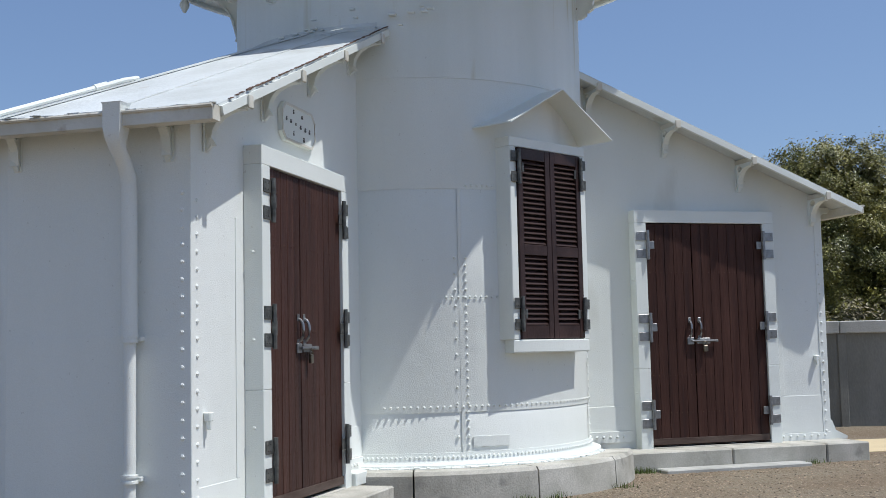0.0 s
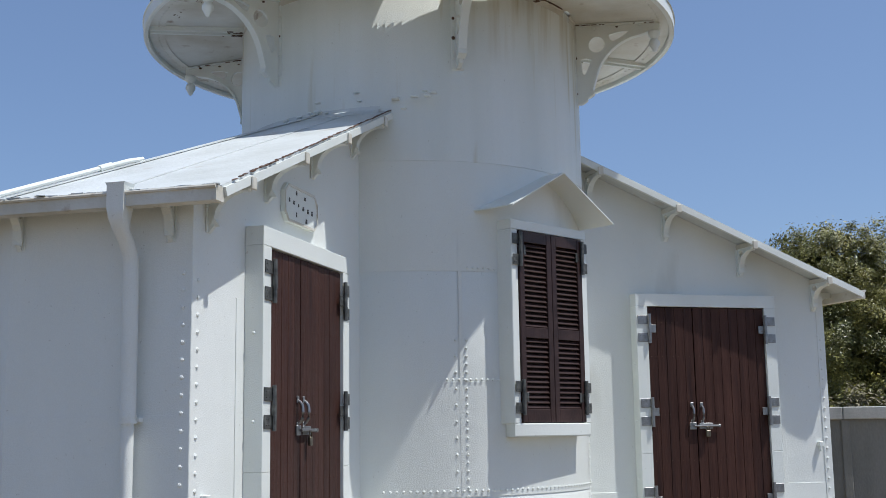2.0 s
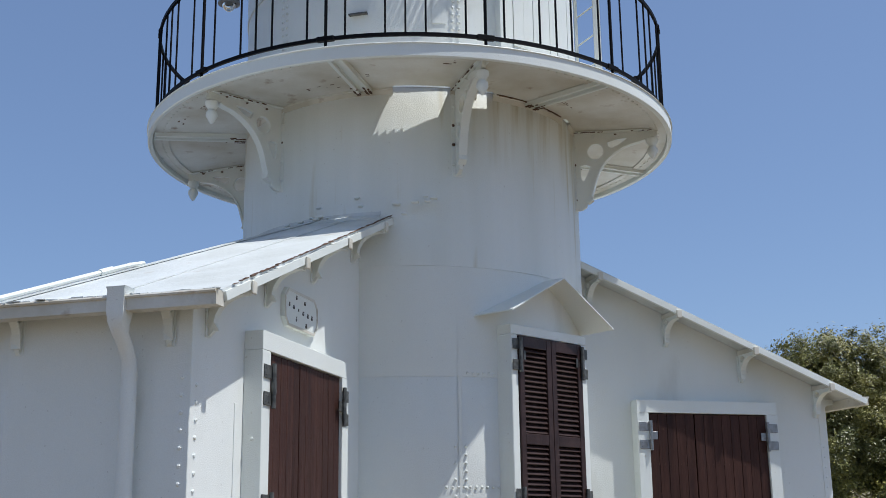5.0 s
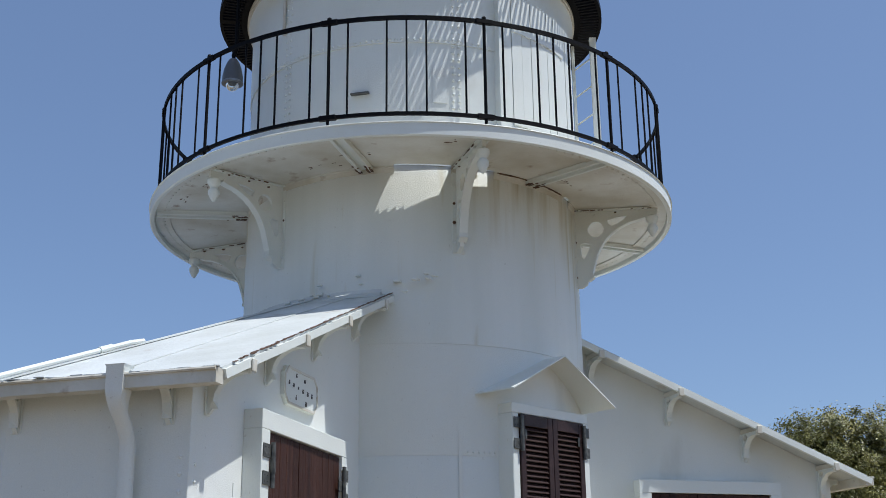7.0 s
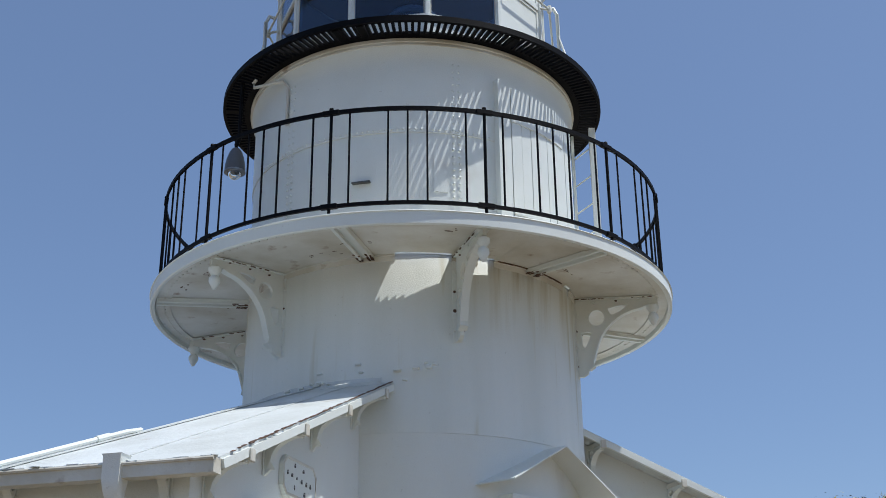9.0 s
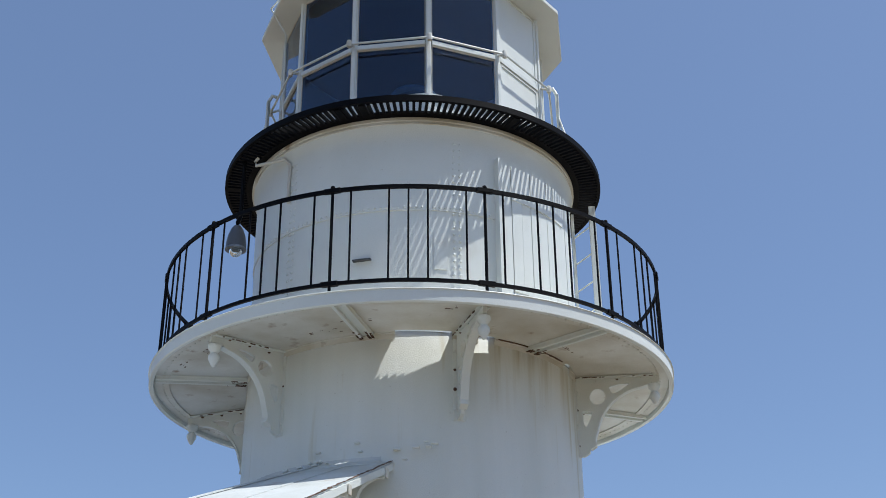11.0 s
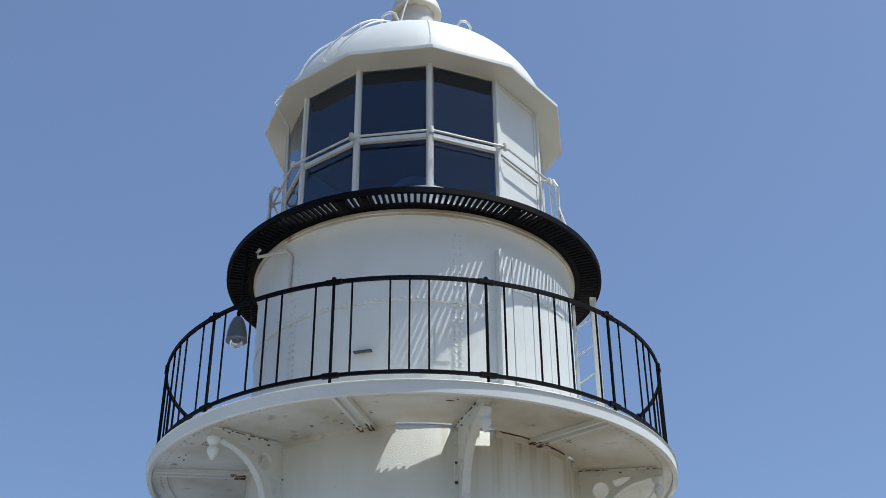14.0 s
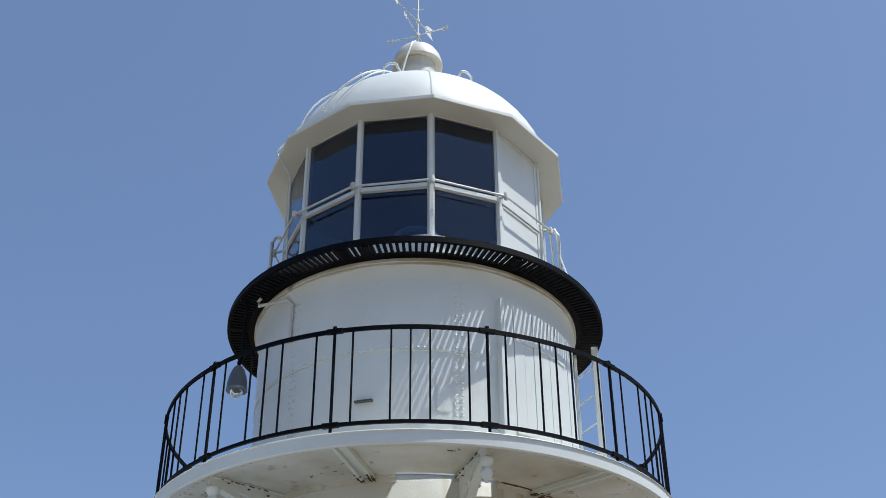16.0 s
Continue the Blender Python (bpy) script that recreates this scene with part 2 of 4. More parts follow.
# ---- plan, in metres round the tower's axis ----
R_TOWER, R_DRUM, R_GALLERY, R_WALK = 1.672, 1.690, 2.636, 2.062
A_LEFT, A_RIGHT = -107.16, 15.28        # headings of the two wings' door walls
Z_GROUND, Z_PLINTH = 0.08, 0.345
Z_DECK, Z_SOFFIT, Z_INNER = 5.265, 5.205, 5.250       # the soffit falls outwards


def wall_frame(deg, left):
    """A frame whose x runs to the right along a door wall, y into the wall, z up, with the tower's axis at x = 0."""
    u = polar(1, deg)
    right = -u if left else u
    into = Vector((0, 0, 1)).cross(right)
    return Matrix(((right.x, into.x, 0, 0), (right.y, into.y, 0, 0), (0, 0, 1, 0), (0, 0, 0, 1)))


def facing(deg, dist=0.0):
    """A frame whose x runs to the right as seen from outside, y inwards, z up, dist out from the axis."""
    into = -polar(1, deg)
    right = into.cross(Vector((0, 0, 1)))
    o = polar(dist, deg)
    return Matrix(((right.x, into.x, 0, o.x), (right.y, into.y, 0, o.y), (0, 0, 1, 0), (0, 0, 0, 1)))


UPRIGHT = Matrix(((1, 0, 0, 0), (0, 0, 1, 0), (0, 1, 0, 0), (0, 0, 0, 1)))   # plate's x, y to x, z
FIN = Matrix(((0, 0, 1, 0), (-1, 0, 0, 0), (0, 1, 0, 0), (0, 0, 0, 1)))      # plate's x to the outside, y to z
OUT_L, OUT_R = 0.04, 0.09
FRAME_L = wall_frame(A_LEFT, True) @ pose(0, -OUT_L, 0)
FRAME_R = wall_frame(A_RIGHT, False) @ pose(0, -OUT_R, 0)
APOTHEM, APO_L, EAVE, OVER, OVER_L = 4.58, 4.648, 4.84, 0.32, 0.285       # outer wall, roof edge, roof's overhang past the door walls
Z_EAVE, Z_TIP, TIP = 2.77, 4.07, 1.645
PITCH = (Z_TIP - Z_EAVE) / (EAVE - TIP)
SPAN = 360 - (A_RIGHT - A_LEFT)
FACET = SPAN / 8
DOOR_S0, DOOR_S1, DOOR_Z0, DOOR_Z1 = 2.42, 3.78, 0.29, 2.565


def roof_z(s):
    return Z_EAVE + PITCH * (EAVE - s)


# ---- ground, paving, boundary wall ----
bm = bmesh.new()
lathe(bm, [(0.0, Z_GROUND)] + [(r, Z_GROUND) for r in (2, 4, 8, 16, 40, 120, 400, 1500, 4500)], 64)
bmesh.ops.remove_doubles(bm, verts=bm.verts, dist=0.001)
whole("ground", bm, GRAVEL, "brown gravelly ground round the lighthouse", "ground", kind="structure")
bm = bmesh.new()
box(bm, -0.6, 9.0, -0.65, 0.9, Z_GROUND - 0.05, Z_GROUND + 0.006, m=pose(5.35, 2.2, 0, 0, 0, 8))
whole("pavement", bm, PAVING, "sandy yellow paved path beside the annex", "path", kind="structure")
random.seed(5)
bm = bmesh.new()
pebbles = []
for k in range(15000):
    a, r = random.uniform(-72, 34), random.uniform(2.1, 5.4)
    pebbles.append((polar(r, a, Z_GROUND - 0.004), (random.uniform(-0.3, 0.3), random.uniform(-0.3, 0.3), 1)))
for p, nrm in pebbles:
    rivet_heads(bm, [(p, nrm)], random.uniform(0.003, 0.013))
whole("gravel", bm, material("loose_stones", (0.30, 0.235, 0.17), 0.9, second=(0.15, 0.11, 0.075), scale=25, amount=0.9, bump=0, random_value=0.7, island=True), "loose brown gravel stones on the ground", "gravel", kind="stuff")

boundary = thing("boundary_wall", "grey concrete boundary wall with a pale coping", "wall", pose(7.6, 5.25, 0, 0, 0, -8), kind="structure")
bm = bmesh.new()
box(bm, -3.2, 9, 0, 0.18, Z_GROUND - 0.1, 1.42)
for x in (-1.48, 0.6, 2.7, 4.8, 6.9):
    box(bm, x, x + 0.12, -0.03, 0.0, Z_GROUND - 0.1, 1.42, 0.008)
part("wall_body", bm, CONCRETE, boundary)
for k in range(7):
    bm = bmesh.new()
    box(bm, -3.2 + k * 1.75, -1.458 + k * 1.75, -0.07, 0.25, 1.42, 1.60, 0.012)
    part("coping_stone", bm, COPING, boundary)

# ---- stone plinth and kerbs ----
plinth = thing("stone_plinth", "curved grey cut-stone plinth under the tower", "plinth", kind="structure")
cuts = [-106, -90.8, -61.4, -33.0, -9]
for a0, a1 in zip(cuts, cuts[1:]):
    bm = bmesh.new()
    g = 0.2
    prof = [(1.5, Z_GROUND - 0.1), (2.085, Z_GROUND - 0.1), (2.07, Z_PLINTH - 0.03), (2.045, Z_PLINTH), (1.5, Z_PLINTH - 0.006)]
    r = lathe(bm, prof, 14, a0 + g, a1 - g)
    bm.faces.new(r[0]), bm.faces.new(r[-1])
    part("stone", bm, STONE, plinth)
kerb = thing("kerb", "grey stone kerb step in front of the annex door", "kerb", FRAME_R, kind="structure")
for x0, x1 in ((1.95, 3.1), (3.112, 4.18), (4.192, 4.70)):
    bm = bmesh.new()
    box(bm, x0, x1, -0.5, 0.02, Z_GROUND - 0.1, 0.268, 0.012)
    part("stone", bm, STONE, kerb)
bm = bmesh.new()
box(bm, 2.25, 3.85, -0.74, -0.505, Z_GROUND - 0.05, Z_GROUND + 0.035, 0.01)
part("step_slab", bm, COPING, kerb)
kerb2 = thing("kerb", "grey stone kerb step in front of the annex door", "kerb", FRAME_L, kind="structure")
for x0, x1 in ((-4.9, -3.6), (-3.588, -2.2)):
    bm = bmesh.new()
    box(bm, x0, x1, -0.45, 0.02, Z_GROUND - 0.1, 0.268, 0.012)
    part("stone", bm, STONE, kerb2)

# ---- annex ----
building = thing("lighthouse_annex", "white-painted iron annex built in a ring round the lighthouse tower", "building")


def door_wall(m, sgn):
    """A wall with a door opening, its top cut to the roof's slope."""
    bm = bmesh.new()
    a, b, e0, e1 = DOOR_S0, DOOR_S1, 1.5, APO_L if sgn < 0 else APOTHEM
    top = lambda s: roof_z(s) - 0.022
    outline = [(e0, 0.1), (a, 0.1), (a, DOOR_Z1), (b, DOOR_Z1), (b, 0.1), (e1, 0.1), (e1, top(e1)), (e0, top(e0))]
    plate(bm, [(sgn * x, y) for x, y in outline], 0.2, m=m @ UPRIGHT, z0=0.0)
    box(bm, sgn * DOOR_S0, sgn * DOOR_S1, 0.0, 0.2, 0.1, 0.28, m=m)
    return bm


part("wall", door_wall(FRAME_L, -1), WALL, building)
part("wall", door_wall(FRAME_R, 1), WALL, building)
corners = [A_LEFT - FACET / 2 - FACET * k for k in range(8)]
edge_angles = [A_LEFT] + corners + [A_LEFT - SPAN]


def ring_point(i, apothem, z, extra=0.0):
    """The corner i of the ring's outer polygon; its first and last lie on the door walls, moved extra past them."""
    deg = edge_angles[i]
    if i in (0, len(edge_angles) - 1):
        return polar(apothem, deg, z) + polar(1, deg + (90 if i == 0 else -90)) * extra
    return polar(apothem / math.cos(radians(FACET / 2)), deg, z)


def slab(bm, p, low, high):
    """A solid between a quad moved down by low and up by high."""
    lo, hi = [bm.verts.new(v - Vector((0, 0, low))) for v in p], [bm.verts.new(v + Vector((0, 0, high))) for v in p]
    bm.faces.new(lo), bm.faces.new(hi)
    for k in range(4):
        bm.faces.new((lo[k], lo[(k + 1) % 4], hi[(k + 1) % 4], hi[k]))


LAST = len(edge_angles) - 1
for i in range(LAST):
    bm = bmesh.new()
    a0, a1 = (APO_L if k < 2 else APOTHEM for k in (i, i + 1))
    p = [ring_point(i, a0, 1.4, OUT_L - 0.203), ring_point(i + 1, a1, 1.4, OUT_R - 0.203), ring_point(i + 1, a1 - 0.12, 1.4, OUT_R - 0.203), ring_point(i, a0 - 0.12, 1.4, OUT_L - 0.203)]
    slab(bm, p, 1.3, roof_z(APOTHEM) - 0.05 - 1.4)
    part("wall", bm, WALL, building)
    bm = bmesh.new()
    p = [ring_point(i, EAVE, Z_EAVE, OVER_L + OUT_L), ring_point(i + 1, EAVE, Z_EAVE, OVER + OUT_R), ring_point(i + 1, TIP - 0.05, roof_z(TIP - 0.05), OVER + OUT_R), ring_point(i, TIP - 0.05, roof_z(TIP - 0.05), OVER_L + OUT_L)]
    slab(bm, p, 0.02, 0.0)
    panel = part("roof_panel", bm, ROOF, building, "white-painted sloping sheet-metal roof panel")
    # lapped sheet seams running down the slope
    n = 2 if i in (0, LAST - 1) else 4
    for k in range(1, n):
        bm = bmesh.new()
        a, b = p[0].lerp(p[1], k / n), p[3].lerp(p[2], k / n)
        tube(bm, [a + Vector((0, 0, 0.003)), b + Vector((0, 0, 0.003))], 0, flat=(0.05, 0.005))
        part("sheet_lap", bm, ROOF, panel)
    bm = bmesh.new()
    q = [ring_point(i, EAVE + 0.02, Z_EAVE - 0.055, OVER_L + OUT_L), ring_point(i + 1, EAVE + 0.02, Z_EAVE - 0.055, OVER + OUT_R)]
    tube(bm, q, 0, flat=(0.10, 0.09))
    q = [ring_point(i, EAVE + 0.075, Z_EAVE - 0.018, OVER_L + OUT_L), ring_point(i + 1, EAVE + 0.075, Z_EAVE - 0.018, OVER + OUT_R)]
    tube(bm, q, 0.012, 6)
    part("gutter", bm, SOFFIT, building, "white eaves gutter with rust along its seams")

# rusted, ragged sheet edge over the first gutter
bm = bmesh.new()
rnd = random.Random(14)
p, q = ring_point(0, EAVE, Z_EAVE, OVER_L + OUT_L), ring_point(1, EAVE, Z_EAVE, 0)
out = polar(1, A_LEFT)
at = 0.0
while at < 1.0:
    size = rnd.uniform(0.006, 0.05)
    a, b = p.lerp(q, at), p.lerp(q, min(1.0, at + size * 1.1))
    w = out * rnd.uniform(0.02, 0.05) + Vector((0, 0, rnd.uniform(-0.010, 0.0)))
    tube(bm, [a + w, a.lerp(b, 0.5) + w + out * rnd.uniform(-0.008, 0.012), b + w], 0, flat=(rnd.uniform(0.04, 0.09), rnd.uniform(0.004, 0.009)))
    at += size
part("ragged_edge", bm, ROOF, building, "ragged painted edge of the roof sheet", kind="stuff")
bm = bmesh.new()
for k in range(110):
    if rnd.random() < 0.45:
        a, b = p.lerp(q, k / 110), p.lerp(q, (k + rnd.uniform(0.4, 1.3)) / 110)
        w = out * rnd.uniform(0.062, 0.078) + Vector((0, 0, -0.016))
        tube(bm, [a + w, b + w], 0, flat=(0.012, rnd.uniform(0.004, 0.012)))
part("rusted_edge", bm, RUST, building, "rusted edge of the roof sheet", kind="stuff")

# hip caps and the white conduit that lies along the first hip
for i in range(1, LAST):
    bm = bmesh.new()
    tube(bm, [ring_point(i, EAVE, Z_EAVE + 0.004), ring_point(i, TIP, roof_z(TIP) + 0.004)], 0, flat=(0.12, 0.008))
    part("hip_cap", bm, ROOF, building)
a, b = ring_point(1, EAVE, Z_EAVE), ring_point(1, TIP, roof_z(TIP))
bm = bmesh.new()
up = Vector((0.0, 0.0, 0.032))
tube(bm, [a + up, a.lerp(b, 0.36) + up, a.lerp(b, 0.40) + up * 0.6], 0.018, 8)
tube(bm, [a.lerp(b, 0.275) + up, a.lerp(b, 0.31) + up], 0.025, 8)
part("conduit", bm, WHITE, building, "white conduit pipe along the roof hip", smooth=True)

LOW = Matrix.Diagonal((1.0, 1.0, 0.8, 1.0))
BRACKET = [(0, 0), (0.27, -0.0), (0.275, -0.035), (0.255, -0.06), (0.225, -0.055)] + [(0.235 - 0.19 * math.sin(radians(t)), -0.245 + 0.19 * math.cos(radians(t))) for t in range(10, 91, 16)] + [(0.045, -0.30), (0.02, -0.335), (0, -0.34)]


def knee(m):
    bm = bmesh.new()
    plate(bm, [(x * 1.12, y * 1.12) for x, y in BRACKET], 0.032, (arc(0.075, -0.08, 0.042, 0, 330, 11),), m=m @ FIN)
    box(bm, -0.035, 0.035, -0.012, 0.0, -0.385, -0.02, 0.004, m=m)
    tube(bm, [m @ Vector((0, -x * 1.12, y * 1.12)) for x, y in BRACKET[3:-2]], 0, flat=(0.06, 0.014))
    return bm


for frame_m, sgn, places in ((FRAME_L, -1, (4.45, 3.588, 2.741, 1.86)), (FRAME_R, 1, (4.465, 3.589, 2.722, 1.86))):
    # rake: bargeboard angle, rusted sheet edge, soffit battens
    off = OVER_L if sgn < 0 else OVER
    foot = EAVE - 0.03 if sgn < 0 else EAVE + 0.04
    lo, hi = Vector((sgn * foot, -off, roof_z(foot))), Vector((sgn * TIP, -off, roof_z(TIP)))
    d = Vector((0, 0, 1))
    bm = bmesh.new()
    tube(bm, [frame_m @ (lo - d * 0.048), frame_m @ (hi - d * 0.048)], 0, flat=(0.035, 0.055))
    part("bargeboard", bm, WHITE, building)
    bm = bmesh.new()
    random.seed(3)
    n = 90
    for k in range(n):
        if sgn > 0 or random.random() < 0.08 + 0.5 * (k < 9):
            continue
        a, b = lo.lerp(hi, k / n), lo.lerp(hi, (k + 0.9 + random.random() * 0.3) / n)
        h = random.uniform(0.002, 0.005)
        w = Vector((0, random.uniform(-0.012, 0.012), 0))
        tube(bm, [frame_m @ (a + w + d * 0.003), frame_m @ (b + w + d * 0.003)], 0, flat=(random.uniform(0.012, 0.030), h))
    if sgn > 0:
        bm.free()
    else:
        part("rusted_edge", bm, RUST, building, "rusted edge of the roof sheet", kind="stuff")
    for s in places:
        part("eaves_bracket", knee(frame_m @ pose(sgn * s, 0, roof_z(s) - 0.06) @ LOW), WHITE, building, "small white curved iron eaves bracket")
    # purlin ends under the overhang
    for s in places:
        bm = bmesh.new()
        box(bm, sgn * s - 0.025, sgn * s + 0.025, -off + 0.02, 0, roof_z(s) - 0.075, roof_z(s) - 0.028, m=frame_m)
        box(bm, sgn * s - 0.03, sgn * s + 0.03, -off - 0.035, -off - 0.018, roof_z(s) - 0.115, roof_z(s) - 0.03, 0.006, m=frame_m)
        part("purlin_end", bm, SOFFIT, building)

END_L, END_R = facing(A_LEFT, APO_L), facing(A_RIGHT, APOTHEM)
SHORT = Matrix.Diagonal((1.0, 0.66, 0.76, 1.0))              # the end walls' brackets reach out less
for x in (-0.10, -1.16):
    part("eaves_bracket", knee(END_L @ pose(x, 0, roof_z(APO_L) - 0.075) @ SHORT), WHITE, building, "small white curved iron eaves bracket")
for x in (0.05, 0.9):
    part("eaves_bracket", knee(END_R @ pose(x, 0, roof_z(APOTHEM) - 0.1) @ SHORT), WHITE, building, "small white curved iron eaves bracket")

# rainwater pipe with its hopper head and swan neck
def loft(bm, rings):
    loops = [[bm.verts.new(v) for v in r] for r in rings]
    k = len(loops[0])
    for A, B in zip(loops, loops[1:]):
        for j in range(k):
            bm.faces.new((A[j], A[(j + 1) % k], B[(j + 1) % k], B[j]))
    bm.faces.new(loops[0]), bm.faces.new(loops[-1])


bm = bmesh.new()
rings = []
for x, y, z, w, d, sq in ((-0.322, -0.232, 2.815, 0.066, 0.060, 1.0), (-0.322, -0.232, 2.80, 0.058, 0.055, 1.0), (-0.322, -0.232, 2.66, 0.058, 0.055, 0.95), (-0.322, -0.230, 2.60, 0.055, 0.052, 0.6), (-0.327, -0.202, 2.545, 0.052, 0.050, 0.2), (-0.320, -0.145, 2.47, 0.049, 0.049, 0.0), (-0.320, -0.095, 2.39, 0.048, 0.048, 0.0), (-0.320, -0.085, 2.31, 0.048, 0.048, 0.0), (-0.320, -0.080, 1.42, 0.048, 0.048, 0.0)):
    ring = []
    for j in range(16):
        c, sn = math.cos(j * math.pi / 8), math.sin(j * math.pi / 8)
        k = 1 + sq * (1 / max(abs(c), abs(sn)) - 1)
        ring.append(END_L @ Vector((x + w * c * k, y + d * sn * k, z)))
    rings.append(ring)
loft(bm, rings)
tube(bm, [END_L @ Vector(v) for v in ((-0.320, -0.08, 1.43), (-0.320, -0.08, 0.1))], 0.038, 12)
for z in (1.415, 0.585):
    for dz in (-0.022, 0.012):
        tube(bm, [END_L @ Vector((-0.320, -0.08, z + dz)), END_L @ Vector((-0.320, -0.08, z + dz + 0.016))], 0.053, 12)
    tube(bm, [END_L @ Vector((-0.320, -0.08, z - 0.008)), END_L @ Vector((-0.320, -0.08, z + 0.014))], 0.047, 12)
    box(bm, -0.380, -0.262, -0.05, -0.001, z - 0.014, z + 0.014, 0.003, m=END_L)
part("downpipe", bm, WALL, building, "white-painted rainwater downpipe with collars", smooth=True)

# corner angles, lapped plates and rivets
for frame_m, end_m, sgn in ((FRAME_L, END_L, -1), (FRAME_R, END_R, 1)):
    bm = bmesh.new()
    e, o = (APO_L, OUT_L) if sgn < 0 else (APOTHEM, OUT_R)
    box(bm, sgn * (e - 0.085), sgn * (e + 0.006), -0.0085, 0.0, 0.28, 2.72, 0.001, m=frame_m)
    x0, x1 = (o - 0.09, o + 0.006) if sgn < 0 else (-o - 0.006, -o + 0.09)
    box(bm, x0, x1, -0.0085, 0.0, 0.28, 2.72, 0.001, m=end_m)
    part("corner_angle", bm, WALL, building)
    a, b = (3.99, 4.56) if sgn < 0 else (3.99, 4.49)
    top = 0.52 if sgn < 0 else 0.74
    for p in ((a, b, 0.005, 0.348, top), (a, a + 0.05, 0.006, top + 0.002, 2.2), (3.95, 4.58, 0.012, 0.262, 0.345), (1.7, 2.25, 0.006, 0.452, 0.70), (1.7, 2.25, 0.022, 0.335, 0.45)):
        bm = bmesh.new()
        box(bm, sgn * p[0], sgn * p[1], -p[2], 0.0, p[3], p[4], 0.002, m=frame_m)
        part("lapped_plate", bm, WALL, building)
    spots = []
    k = 0
    while 0.36 + k * 0.105 < 2.35:
        z = 0.36 + k * 0.105
        out = frame_m.to_3x3() @ Vector((0, -1, 0))
        spots.append((frame_m @ Vector((sgn * (e - (0.066 if sgn < 0 else 0.05)), -0.006, z)), out))
        out = end_m.to_3x3() @ Vector((0, -1, 0))
        spots.append((end_m @ Vector(((o - 0.05) * -sgn, -0.006, z + 0.04)), out))
        k += 1
    for k in range(7):
        spots.append((frame_m @ Vector((sgn * (4.0 + k * 0.085), -0.012, 0.315)), frame_m.to_3x3() @ Vector((0, -1, 0))))
    for k in range(5):
        spots.append((frame_m @ Vector((sgn * (1.85 + k * 0.075), -0.024, 0.395)), frame_m.to_3x3() @ Vector((0, -1, 0))))
    bm = bmesh.new()
    rivet_heads(bm, spots, 0.016)
    part("rivets", bm, WALL, building, "rows of domed white-painted rivets", kind="stuff")
for z0, z1, t in ((0.28, 1.44, 0.006), (1.4405, 2.715, 0.002)):
    bm = bmesh.new()
    box(bm, -1.22, OUT_L - 0.003, -t, 0, z0, z1, 0.0008, m=END_L)
    part("lapped_plate", bm, WALL, building)
bm = bmesh.new()
plate(bm, [(4.586, 0.262), (4.80, 0.262), (4.80, 0.295), (4.66, 0.36), (4.615, 0.47), (4.586, 0.47)], 0.025, m=FRAME_R @ UPRIGHT, z0=0.01)
part("foot_plate", bm, WHITE, building)
bm = bmesh.new()
box(bm, -2.27, -2.02, -0.17, 0.0, 0.262, 0.37, 0.01, m=FRAME_L)
part("foot_plate", bm, WHITE, building)
# small taps on the corner angles
for frame_m, x, z in ((FRAME_L, -4.47, 0.93), (FRAME_R, 4.44, 1.13)):
    bm = bmesh.new()
    box(bm, x - 0.025, x + 0.025, -0.05, 0.0, z - 0.02, z + 0.035, 0.006, m=frame_m)
    box(bm, x - 0.018, x + 0.004, -0.05, -0.02, z - 0.07, z - 0.01, 0.005, m=frame_m)
    part("grounding_clamp", bm, WHITE, building)

# ---- plaque ----
plaque = thing("plaque", "white cast plaque with worn dark lettering above the door", "plaque", FRAME_L @ pose(-3.02, 0, 2.98))
bm = bmesh.new()
c, w, h = 0.06, 0.315, 0.142
shape = lambda w, h: [(-w + c, -h), (w - c, -h), (w, -h + c), (w, h - c), (w - c, h), (-w + c, h), (-w, h - c), (-w, -h + c)]
plate(bm, shape(w, h), 0.03, m=UPRIGHT, z0=-0.032)
part("board", bm, WHITE, plaque)
bm = bmesh.new()
tube(bm, [(x, -0.032, y) for x, y in shape(w - 0.012, h - 0.012)], 0, closed=True, flat=(0.014, 0.018))
part("rim", bm, SOFFIT, plaque)
for x, y, a, b in ((-0.10, 0.09, 0.022, 0.03), (0.06, 0.075, 0.03, 0.026), (-0.23, 0.02, 0.02, 0.03), (-0.15, 0.012, 0.03, 0.026), (-0.06, 0.005, 0.016, 0.02), (0.03, -0.005, 0.028, 0.03), (0.12, -0.01, 0.028, 0.032), (0.2, -0.012, 0.026, 0.034), (-0.1, -0.07, 0.014, 0.035), (0.09, -0.09, 0.03, 0.034)):
    bm = bmesh.new()
    box(bm, x - a / 2, x + a / 2, -0.036, -0.031, y - b / 2, y + b * 0.1, 0.001)
    box(bm, x - a * 0.3, x + a * 0.5, -0.036, -0.031, y + b * 0.2, y + b / 2, 0.001)
    part("lettering", bm, INK, plaque)


